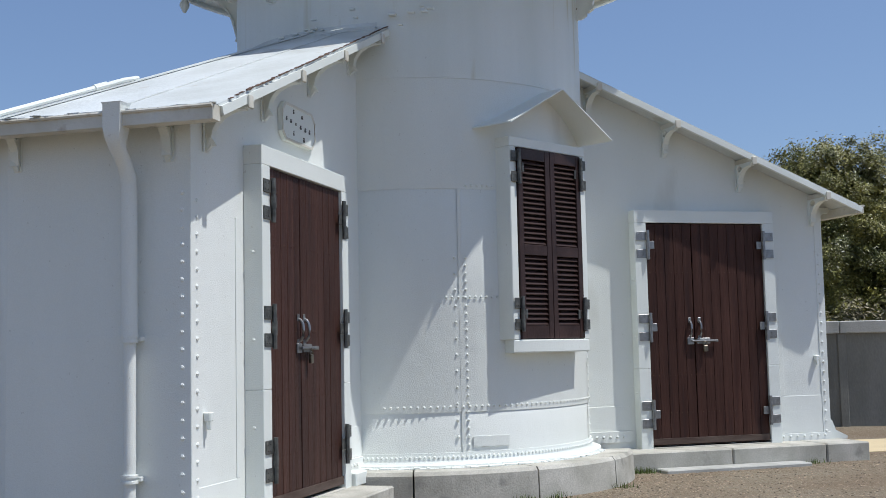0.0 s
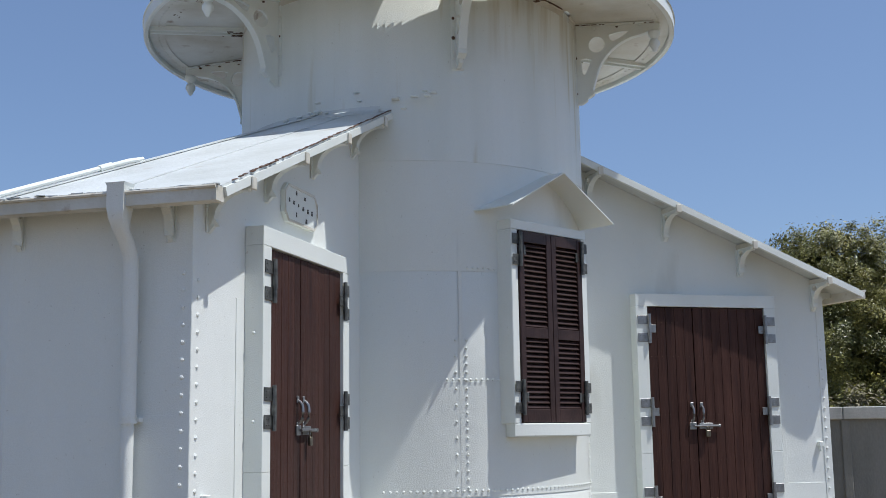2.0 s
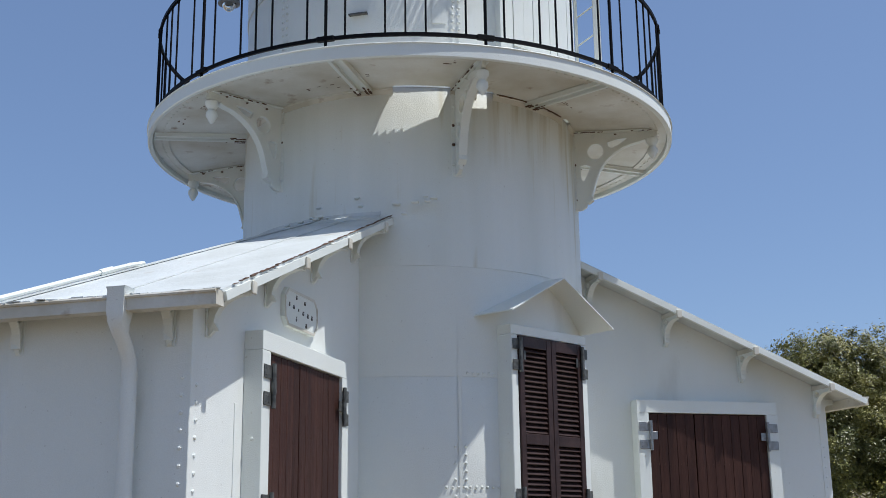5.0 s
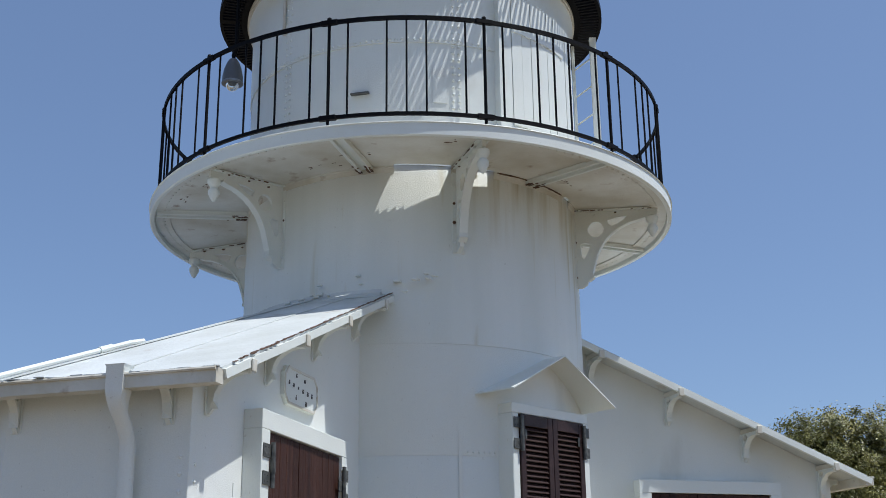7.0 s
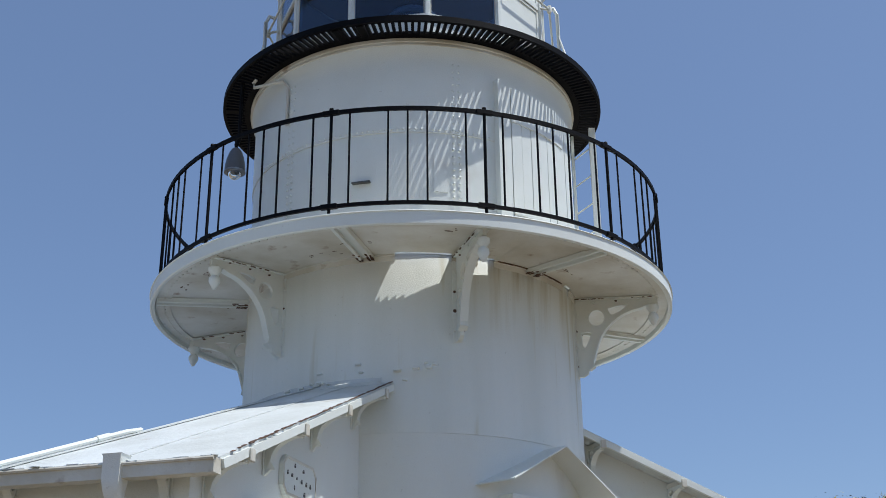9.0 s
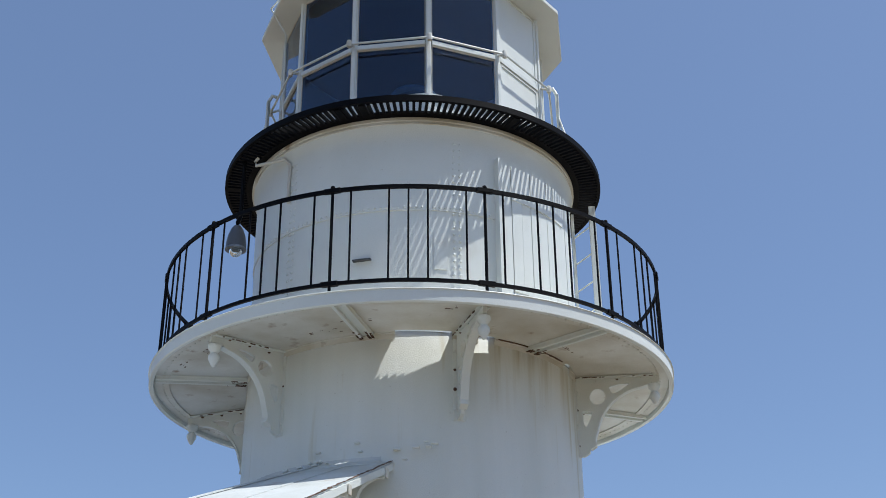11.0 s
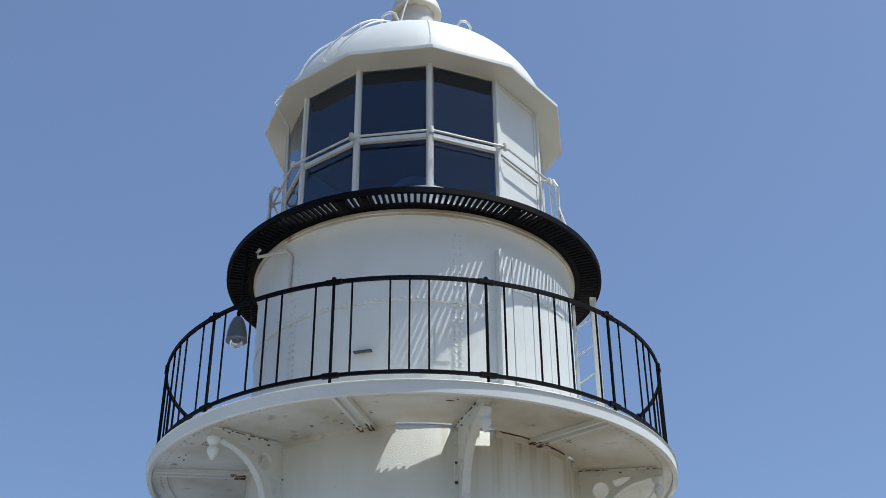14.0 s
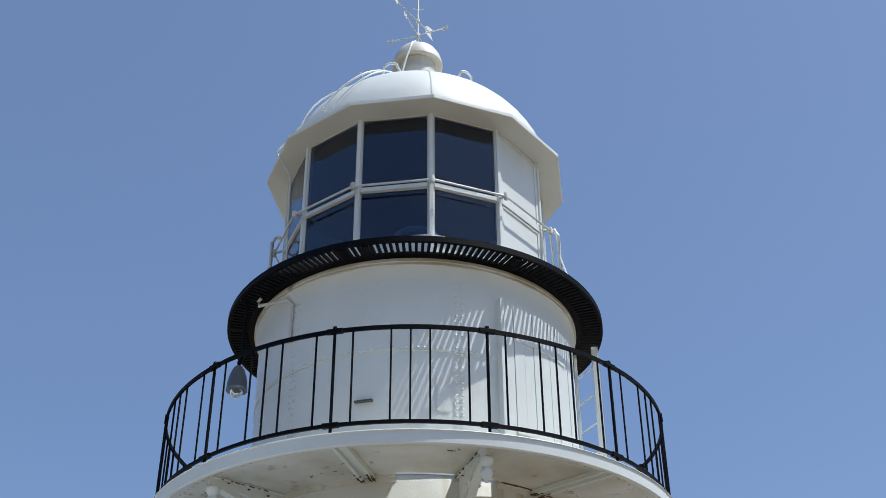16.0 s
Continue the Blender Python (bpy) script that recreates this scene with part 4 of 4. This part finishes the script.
# ---- watch room drum ----
drum = thing("watch_room", "white-painted riveted iron watch room drum above the gallery", "lighthouse room")
bm = bmesh.new()
lathe(bm, [(R_DRUM, Z_DECK - 0.01), (R_DRUM, 6.49)], 144)
part("shell_course", bm, WHITE, drum, smooth=True)
bm = bmesh.new()
lathe(bm, [(R_DRUM - 0.01, 6.485), (R_DRUM + 0.011, 6.485), (R_DRUM + 0.011, 7.20), (R_DRUM + 0.014, 7.27), (R_DRUM + 0.032, 7.34), (R_DRUM + 0.058, 7.40)], 144)
part("shell_course", bm, WHITE, drum, smooth=True)
bm = bmesh.new()
lathe(bm, [(R_DRUM + 0.055, 7.398), (R_DRUM + 0.068, 7.403), (R_DRUM + 0.068, 7.43), (R_DRUM + 0.078, 7.435), (R_DRUM + 0.078, 7.468), (R_DRUM - 0.2, 7.468)], 144)
part("cornice", bm, SOFFIT, drum, "stained white cornice ring", smooth=True)
spots = [on(-150 + k * 1.9, 6.515, 0.010, R_DRUM) for k in range(46)]
for a in (SEAM, SEAM - 58.5):
    for k in range(28):
        for s in (-1.0, 1.0):
            spots.append(on(a + s, 5.34 + k * 0.07, 0.008, R_DRUM))
bm = bmesh.new()
rivet_heads(bm, spots, 0.0155)
part("rivets", bm, WHITE, drum, "rows of small white-painted rivets", kind="stuff")
bm = bmesh.new()
lathe(bm, [(R_DRUM, 5.875), (R_DRUM + 0.008, 5.875), (R_DRUM + 0.008, 6.258), (R_DRUM, 6.258)], 4, -83.4, -79.0)
for k in range(9):
    a, h = -110.3 + k * 0.73, 0.10 * math.sin(math.pi * (k + 0.5) / 9)
    lathe(bm, [(R_DRUM, 6.0), (R_DRUM + 0.005, 6.0), (R_DRUM + 0.005, 6.30 + h), (R_DRUM, 6.30 + h)], 1, a, a + 0.73)
part("patch_plate", bm, WHITE, drum, smooth=True)
bm = bmesh.new()
tube(bm, [polar(R_DRUM + 0.03, a, 5.978) for a in (-109.0, -106.1, -103.2)], 0, flat=(0.04, 0.014))
part("ledge", bm, IRON, drum, "narrow dark metal ledge")
random.seed(8)
edges = [-61.0 + k * 4.2 for k in range(11)]
for a0, a1 in zip(edges, edges[1:]):
    bm = bmesh.new()
    r = R_DRUM + 0.052 + random.uniform(-0.003, 0.003)
    got = lathe(bm, [(R_DRUM, Z_DECK + 0.02), (r, Z_DECK + 0.02), (r, 7.10), (R_DRUM, 7.10)], 2, a0 + 0.12, a1 - 0.12)
    bm.faces.new(got[0]), bm.faces.new(got[-1])
    part("door_plank", bm, WHITE, drum, "white-painted curved door plank")
bm = bmesh.new()
got = lathe(bm, [(R_DRUM, Z_DECK + 0.01), (R_DRUM + 0.088, Z_DECK + 0.01), (R_DRUM + 0.088, 7.14), (R_DRUM, 7.14)], 1, -62.4, -61.1)
bm.faces.new(got[0]), bm.faces.new(got[-1])
part("door_stile", bm, WHITE, drum)
bm = bmesh.new()
for z in (5.75, 6.72):
    lathe(bm, [(R_DRUM + 0.05, z), (R_DRUM + 0.064, z), (R_DRUM + 0.064, z + 0.05), (R_DRUM + 0.05, z + 0.05)], 10, -57, -30)
part("door_strap", bm, WHITE, drum)
# conduit and hooked arm
bm = bmesh.new()
tube(bm, [polar(R_DRUM + 0.03, -136.4, z) for z in (6.86, 7.26)] + [polar(R_DRUM + 0.06, -138, 7.33), polar(R_DRUM + 0.16, -145, 7.34), polar(R_DRUM + 0.20, -148.5, 7.36), polar(R_DRUM + 0.205, -149.2, 7.42), polar(R_DRUM + 0.19, -148, 7.45)], 0.017, 8)
box(bm, -0.03, 0.03, -0.03, 0.0, 6.83, 6.89, 0.005, m=facing(-136.4, R_DRUM))
part("hooked_pipe", bm, SOFFIT, drum, "bent white pipe ending in a hook", smooth=True)

# ---- lantern walkway ----
walkway = thing("lantern_walkway", "black iron slotted walkway ring below the lantern", "walkway")
W_IN, W_OUT = 1.838, 2.025                     # the slots' inner and outer ends
bm = bmesh.new()
lathe(bm, [(1.44, 7.475), (W_IN, 7.475), (W_IN, 7.50), (1.44, 7.50)], 144)
part("inner_ring", bm, BLACK, walkway, smooth=True)
bm = bmesh.new()
lathe(bm, [(W_OUT, 7.477), (R_WALK, 7.475), (R_WALK, 7.538), (R_WALK - 0.012, 7.54), (R_WALK - 0.014, 7.503), (W_OUT, 7.501), (W_OUT, 7.477)], 144)
part("outer_ring", bm, BLACK, walkway, "black rim with a low upstand", smooth=True)
bar = bmesh.new()
box(bar, W_IN - 0.004, W_OUT + 0.004, -0.0145, 0.0145, 7.467, 7.499, 0.002)
bar = finish(bar)
bar.materials.append(BLACK)
for k in range(200):
    part("slat", bar, BLACK, walkway, m=pose(0, 0, 0, 0, 0, 360 * k / 200))
for a in (-111.5, -104.4, -59.9, 8.5, 68.5, 128.5, 188.5):
    bm = bmesh.new()
    box(bm, W_IN - 0.005, W_OUT + 0.005, -0.035, 0.035, 7.462, 7.50, 0.003, m=pose(0, 0, 0, 0, 0, a))
    part("joint_plate", bm, BLACK, walkway)

# ---- surveillance camera ----
cctv = thing("surveillance_camera", "grey domed surveillance camera hanging below the walkway", "camera", pose(*polar(1.985, -153.4, 0.035), 0, 0, -153.4) @ Matrix.Diagonal((0.88, 0.88, 1.0, 1.0)))
bm = bmesh.new()
lathe(bm, [(0.0, 6.68), (0.045, 6.675), (0.07, 6.64), (0.098, 6.57), (0.115, 6.49), (0.118, 6.43), (0.105, 6.415), (0.0, 6.412)], 24)
part("housing", bm, GREY_PLASTIC, cctv, smooth=True)
bm = bmesh.new()
lathe(bm, [(0.078, 6.413)] + [(0.078 * math.cos(radians(a)), 6.413 - 0.078 * math.sin(radians(a))) for a in range(12, 91, 13)], 24)
part("dome_cover", bm, CLEAR, cctv, smooth=True)
bm = bmesh.new()
lathe(bm, [(0.115, 6.43), (0.122, 6.425), (0.122, 6.41), (0.08, 6.408)], 24)
part("rim", bm, STEEL, cctv, smooth=True)
bm = bmesh.new()
tube(bm, [(0, 0, 6.65), (0, 0, 6.72), (-0.03, 0, 6.80), (-0.03, 0, 7.435)], 0.026, 8)
part("arm", bm, BLACK, cctv, smooth=True)

# ---- ladder from the gallery to the walkway ----
ladder = thing("ladder", "white iron ladder from the gallery up to the walkway", "ladder")
LA, LB = Vector((1.795, 0.25, 0)), Vector((1.988, 0.05, 0))
for p, r in ((LA, (0.03, 0.05)), (LB, (0.07, 0.05))):
    bm = bmesh.new()
    tube(bm, [(p.x, p.y, Z_DECK), (p.x, p.y, 7.45)], 0, flat=r)
    part("stile", bm, WHITE, ladder)
for k in range(6):
    bm = bmesh.new()
    z = 5.5 + k * 0.33
    tube(bm, [LA + Vector((0, 0, z)), LB + Vector((0, 0, z + 0.08))], 0.009, 6)
    part("rung", bm, WHITE, ladder)

# ---- lantern room ----
L0, R_GLASS = -84.3, 1.50
lantern = thing("lantern_room", "white twelve-sided glazed lantern room with a domed roof", "lantern")
vertex = lambda k, r, z: polar(r, L0 + 30 * k, z)
bm = bmesh.new()
lathe(bm, [(1.44, 7.50), (1.53, 7.50), (1.53, 7.86), (1.555, 7.865), (1.555, 7.90), (1.44, 7.915)], 12, L0, L0 + 360)
part("sill_ring", bm, WHITE, lantern, "white base wall with a sill below the glazing")
for k in range(12):
    m = facing(L0 + 30 * k, R_GLASS)
    bm = bmesh.new()
    box(bm, -0.022, 0.022, -0.035, 0.05, 7.52, 9.50, 0.005, m=m)
    box(bm, -0.028, 0.028, -0.012, 0.006, 7.52, 9.50, 0.003, m=m)
    part("mullion", bm, WHITE, lantern, "narrow white glazing bar")
half = R_GLASS * math.sin(radians(15)) - 0.03
apo = R_GLASS * math.cos(radians(15))
for k in range(12):
    m = facing(L0 + 15 + 30 * k, apo)
    bm = bmesh.new()
    box(bm, -half, half, -0.03, 0.03, 8.515, 8.57, 0.005, m=m)
    part("transom", bm, WHITE, lantern)
    if k in (9, 10, 11, 0):
        for z0, z1 in ((7.905, 8.515), (8.57, 9.49)):
            bm = bmesh.new()
            box(bm, -half - 0.004, half + 0.004, -0.004, 0.004, z0, z1, m=m)
            pane = part("pane", bm, PANE, lantern, "dark blue reflecting glass pane")
            bm = bmesh.new()
            w = half
            for a, b, c, d in ((-w, w, z0, z0 + 0.012), (-w, w, z1 - 0.014, z1), (-w, -w + 0.007, z0, z1), (w - 0.007, w, z0, z1)):
                box(bm, a, b, -0.014, -0.005, c, d, m=m)
            part("putty_bead", bm, SOFFIT, pane)
    else:
        bm = bmesh.new()
        box(bm, -half - 0.004, half + 0.004, -0.01, 0.01, 7.905, 9.49, m=m)
        for z0, z1 in ((7.92, 8.51), (8.575, 9.47)):
            for a, b, c, d in ((-half, half, z0, z0 + 0.03), (-half, half, z1 - 0.03, z1), (-half, -half + 0.03, z0, z1), (half - 0.03, half, z0, z1)):
                box(bm, a, b, -0.02, -0.008, c, d, m=m)
        part("blind_panel", bm, WHITE, lantern, "white-painted blind panel")
# floor and lining coloured near-black for the shade inside the lantern
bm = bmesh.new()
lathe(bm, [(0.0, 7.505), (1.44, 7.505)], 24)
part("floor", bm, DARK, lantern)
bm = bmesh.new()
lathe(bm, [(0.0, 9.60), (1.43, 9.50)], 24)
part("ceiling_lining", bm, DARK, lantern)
# handrail in straight lengths with knuckles
R_HAND, Z_HAND = 1.63, 8.53
for k in range(12):
    bm = bmesh.new()
    tube(bm, [vertex(k, R_HAND, Z_HAND), vertex(k + 1, R_HAND, Z_HAND)], 0.0125, 8)
    part("handrail", bm, WHITE, lantern, smooth=True)
    bm = bmesh.new()
    q = facing(L0 + 30 * k, R_HAND)
    lathe(bm, [(0.0, 0.045), (0.024, 0.04), (0.03, 0.0), (0.024, -0.04), (0.0, -0.045)], 10, m=q @ pose(0, 0, Z_HAND))
    tube(bm, [vertex(k, R_HAND, Z_HAND), vertex(k, R_GLASS, Z_HAND + 0.05)], 0.014, 6)
    part("knuckle", bm, SOFFIT, lantern, smooth=True)
# braced stanchions at both ends of the glazing
for a, s in ((-171.5, -1), (-15, 1)):
    bm = bmesh.new()
    p = polar(1.66, a)
    tube(bm, [p + Vector((0, 0, 7.50)), p + Vector((0, 0, 8.62)), p + Vector((-0.04 * s, 0, 8.70)), p + Vector((-0.09 * s, 0, 8.68))], 0.022, 8)
    tube(bm, [polar(1.86, a, 7.50), polar(1.86, a, 7.60), polar(1.66, a, 8.35)], 0.014, 6)
    tube(bm, [polar(1.86, a, 7.62), polar(1.54, a, 7.72)], 0.012, 6)
    part("stanchion", bm, WHITE, lantern, smooth=True)
bm = bmesh.new()
lathe(bm, [(R_GLASS - 0.03, 9.485), (1.56, 9.49), (1.775, 9.505), (1.785, 9.51), (1.785, 9.55), (1.72, 9.60), (1.4, 9.66)], 12, L0, L0 + 360)
part("eaves_ring", bm, WHITE, lantern, "white twelve-sided eaves ring")
bm = bmesh.new()
DA, DB, DZ = 1.60, 1.29, 9.58
dome_r = lambda t: (DA * math.cos(radians(t)) ** 1.14, DZ + DB * math.sin(radians(t)))
lathe(bm, [dome_r(t) for t in range(0, 82, 4)] + [(0.2, DZ + DB * 0.99)], 96)
dome = part("dome", bm, WHITE, lantern, "smooth white metal dome", smooth=True)
spots = []
for a in (L0, L0 + 60, L0 - 60):
    for k in range(26):
        r, z = dome_r(8 + k * 2.7)
        spots.append((polar(r + 0.003, a, z), polar(r / DA ** 2, a, (z - DZ) / DB ** 2)))
bm = bmesh.new()
rivet_heads(bm, spots, 0.010)
part("rivets", bm, WHITE, dome, kind="stuff")
# lifting eyes and the climbing rail with its cable
for a in (-52.0, -110.0):
    r, z = dome_r(53)
    bm = bmesh.new()
    e = polar(r, a, z)
    t = polar(1, a + 90)
    n = Vector((polar(0.42, a).x, polar(0.42, a).y, 0.9)).normalized()
    tube(bm, [e + t * 0.11 * math.cos(radians(b)) * (1.25 if 50 < b < 130 else 1.0) + n * 0.16 * math.sin(radians(b)) for b in range(0, 181, 18)], 0.016, 8)
    part("lifting_eye", bm, WHITE, dome, smooth=True)
bm = bmesh.new()
for da, lift, rad in ((0.0, 0.065, 0.012), (4.5, 0.035, 0.010)):
    pts = []
    for t in range(6, 56, 5):
        r, z = dome_r(t)
        n = Vector((r / DA ** 2, 0, (z - DZ) / DB ** 2)).normalized()
        pts.append(polar(r + n.x * lift, -132 + da + 13 * min(1.0, (t - 2) / 26) + 8 * max(0.0, (t - 28) / 30), z + n.z * lift))
    tube(bm, pts, rad, 6)
for t in (7, 32):
    r, z = dome_r(t)
    a = -132 + 13 * min(1.0, (t - 2) / 26) + 8 * max(0.0, (t - 28) / 30)
    n = Vector((r / DA ** 2, 0, (z - DZ) / DB ** 2)).normalized()
    tube(bm, [polar(r, a, z), polar(r + n.x * 0.09, a, z + n.z * 0.09)], 0.012, 6)
part("climbing_rail", bm, WHITE, dome, smooth=True)
bm = bmesh.new()
pts = [polar(1.52, -160, 8.0), polar(1.56, -158, 9.3), polar(1.76, -157, 9.58)]
for t in range(8, 78, 7):
    r, z = dome_r(t)
    pts.append(polar(r + 0.03, -150 + t * 0.3 + 2.5 * math.sin(t), z + 0.03))
pts += [polar(0.42, -120, 11.0), polar(0.36, -114, 11.35), polar(0.335, -108, 11.52), polar(0.29, -104, 11.68), polar(0.15, -100, 11.82)]
tube(bm, pts, 0.012, 6)
part("cable", bm, WHITE, dome, "white cable climbing over the dome", smooth=True)
bm = bmesh.new()
lathe(bm, [(0.36, 10.70), (0.35, 10.84), (0.26, 10.90), (0.26, 11.33), (0.225, 11.35), (0.225, 11.52)], 48)
cowl = part("ventilator_neck", bm, SOFFIT, lantern, "stained white ventilator neck on the dome", smooth=True)
bm = bmesh.new()
lathe(bm, [(0.20, 11.53), (0.30, 11.50), (0.318, 11.495), (0.325, 11.505), (0.318, 11.56), (0.295, 11.64), (0.25, 11.72), (0.17, 11.79), (0.07, 11.825), (0.0, 11.83)], 48)
part("cap", bm, SOFFIT, cowl, "rounded stained white ventilator cap", smooth=True)
# lens inside
lamp = thing("lighthouse_lens", "glass lens drum on a pedestal inside the lantern", "lamp")
bm = bmesh.new()
lathe(bm, [(0.0, 8.79), (0.24, 8.78)] + [(0.25 + 0.015 * (k % 2), 8.75 - k * 0.04) for k in range(14)] + [(0.22, 8.2)], 32)
part("lens", bm, CLEAR, lamp, smooth=False)
bm = bmesh.new()
lathe(bm, [(0.0, 8.93), (0.14, 8.91), (0.26, 8.86), (0.30, 8.80), (0.27, 8.78), (0.0, 8.80)], 32)
part("lens_cap", bm, WHITE, lamp, "shallow white metal cap over the lens", smooth=True)
bm = bmesh.new()
lathe(bm, [(0.23, 8.2), (0.28, 8.18), (0.28, 8.1), (0.12, 8.05), (0.12, 7.6), (0.3, 7.505)], 24)
part("pedestal", bm, WHITE, lamp, smooth=True)

# ---- weather vane ----
vane = thing("weather_vane", "white wrought weather vane with pointer arms on the ventilator", "weather vane", pose(0, 0, 0))
bm = bmesh.new()
tube(bm, [(0, 0, 11.82), (0, 0, 12.72)], 0.014, 8)
for z in (12.06, 12.311):
    lathe(bm, [(0, 0.035), (0.028, 0.02), (0.03, -0.01), (0.0, -0.035)], 10, m=pose(0, 0, z))
part("pole", bm, WHITE, vane, smooth=True)
ARMS = ((0.345, -0.14), (-0.36, 0.135), (-0.158, -0.366), (0.158, 0.366))
for x, y in ARMS:
    bm = bmesh.new()
    tube(bm, [(0, 0, 12.06), (x, y, 12.06)], 0.009, 6)
    d = Vector((x, y, 0)).normalized()
    m = Matrix(((d.x, 0, d.y, x), (d.y, 0, -d.x, y), (0, 1, 0, 12.06), (0, 0, 0, 1)))
    plate(bm, [(-0.03, -0.04), (0.0, -0.04), (0.0, -0.013), (0.035, -0.04), (0.05, -0.035), (0.05, 0.04), (0.02, 0.04), (0.02, 0.0), (-0.014, 0.04), (-0.033, 0.035)], 0.006, m=m)
    part("arm", bm, WHITE, vane)
bm = bmesh.new()
tube(bm, [(-0.27, -0.36, 12.311), (0.16, 0.21, 12.311)], 0.010, 6)
d = Vector((0.6, 0.8, 0))
m = Matrix(((d.x, 0, d.y, 0.14), (d.y, 0, -d.x, 0.19), (0, 1, 0, 12.311), (0, 0, 0, 1)))
plate(bm, [(-0.10, 0), (-0.02, 0.08), (0.10, 0.10), (0.04, 0.0), (0.10, -0.10), (-0.02, -0.08)], 0.008, m=m)
m = Matrix(((-d.x, 0, d.y, -0.27), (-d.y, 0, -d.x, -0.36), (0, 1, 0, 12.311), (0, 0, 0, 1)))
plate(bm, [(0.09, 0), (-0.01, 0.05), (-0.01, -0.05)], 0.008, m=m)
tube(bm, [(-0.08, 0, 12.527), (0.08, 0, 12.527)], 0.008, 6)
part("pointer", bm, WHITE, vane)

# ---- trees beyond the boundary wall ----
def leafy(name, label, at, lobes, leaves, leaf, mat, seed, accent=None):
    """A trunk with limbs and a crown of separate folded leaves, thickest near the lobes' skins."""
    rnd = random.Random(seed)
    t = thing(name, label, "tree", pose(*at))
    bm = bmesh.new()
    for j, (x, y, z, r) in enumerate(lobes):
        pts = [(0, 0, 0), (x * 0.15, y * 0.15, z * 0.3), (x * 0.6, y * 0.6, z * 0.7), (x, y, z)]
        tube(bm, pts, 0.05 + 0.05 / (1 + j), 7)
    lathe(bm, [(0.16, 0.0), (0.12, 0.4), (0.09, 0.9)], 9)
    part("trunk", bm, BARK, t)
    total = sum(r ** 2 for *_, r in lobes)
    groups = [("crown", mat, leaves, "")] + ([("blossom", accent[0], accent[1], "pale dry flower clusters")] if accent else [])
    for nm, material_, count, lab in groups:
        verts, faces = [], []
        for x, y, z, r in lobes:
            clumps = []
            for _ in range(int(70 * r * r) + 8):
                d = Vector((rnd.gauss(0, 1), rnd.gauss(0, 1), rnd.gauss(0.15, 1))).normalized()
                clumps.append((d, rnd.uniform(0.5, 0.97), rnd.uniform(0.05, 0.11)))
            for _ in range(int(count * r * r / total)):
                d, far, wide = rnd.choice(clumps)
                deep = rnd.random() < 0.10          # larger shaded leaves fill the heart of the crown
                c = Vector((x, y, z)) + d * r * far * (0.55 if deep else 1.0) + Vector((rnd.gauss(0, wide), rnd.gauss(0, wide), rnd.gauss(0, wide * 0.8)))
                if c.z < 0.1:
                    continue
                n = (d + Vector((rnd.gauss(0, 0.55), rnd.gauss(0, 0.55), rnd.gauss(0.3, 0.5)))).normalized()
                a = n.orthogonal().normalized()
                a.rotate(Matrix.Rotation(rnd.uniform(0, 6.28), 3, n))
                b = n.cross(a)
                s = leaf * rnd.uniform(0.6, 1.3) * (2.2 if deep else 1.0)
                i = len(verts)
                verts += [c - a * s, c + b * s * 0.42 + n * s * 0.12, c + a * s, c - b * s * 0.42 + n * s * 0.12]
                faces += [(i, i + 1, i + 2), (i, i + 2, i + 3)]
        me = bpy.data.meshes.new("leaves")
        me.from_pydata(verts, [], faces)
        me.materials.append(material_)
        part(nm, me, material_, t, lab, kind="stuff" if nm == "blossom" else "")
    return t


leafy("tree", "dense dark green tree with small waxy leaves behind the wall", (7.35, 8.2, 0.22), [(0, 0, 3.4, 1.35), (-0.55, -0.1, 3.75, 0.95), (-0.95, -0.1, 3.1, 0.9), (0.9, 0.2, 3.2, 1.3), (-0.35, -0.4, 2.5, 1.15), (0.5, -0.3, 2.0, 1.3), (1.9, 0.1, 2.9, 1.3), (-0.6, -0.3, 1.5, 1.0), (1.5, -0.4, 1.5, 1.3)], 210000, 0.029, LEAF, 4)
leafy("shrub", "green shrub with pale dry flower clusters behind the wall", (7.45, 6.3, 0.22), [(0, 0, 1.5, 0.62), (0.75, 0.1, 1.35, 0.6), (-0.7, 0.2, 1.3, 0.5), (1.4, 0, 1.4, 0.6)], 9000, 0.04, LEAF, 9, (LEAF_PALE, 9000))

# ---- weeds along the kerb ----
rnd = random.Random(21)
for deg_at, n in ((FRAME_R @ Vector((2.1, -0.55, 0)), 160), (FRAME_R @ Vector((4.0, -0.54, 0)), 45), (polar(2.12, -66), 70), (polar(2.13, -58), 50), (polar(2.11, -100), 60), (polar(2.12, -34), 40)):
    bm = bmesh.new()
    for _ in range(n):
        x, y = rnd.gauss(0, 0.07), rnd.gauss(0, 0.035)
        h, w = rnd.uniform(0.02, 0.075), 0.005
        a, lean = rnd.uniform(0, 6.28), rnd.uniform(0.1, 0.6)
        v = [bm.verts.new((x - w * math.sin(a), y + w * math.cos(a), 0)), bm.verts.new((x + w * math.sin(a), y - w * math.cos(a), 0)), bm.verts.new((x + h * lean * math.cos(a), y + h * lean * math.sin(a), h))]
        bm.faces.new(v)
    whole("weeds", bm, GRASS, "small green weeds at the foot of the stone", "weeds", pose(deg_at.x, deg_at.y, Z_GROUND), kind="stuff")
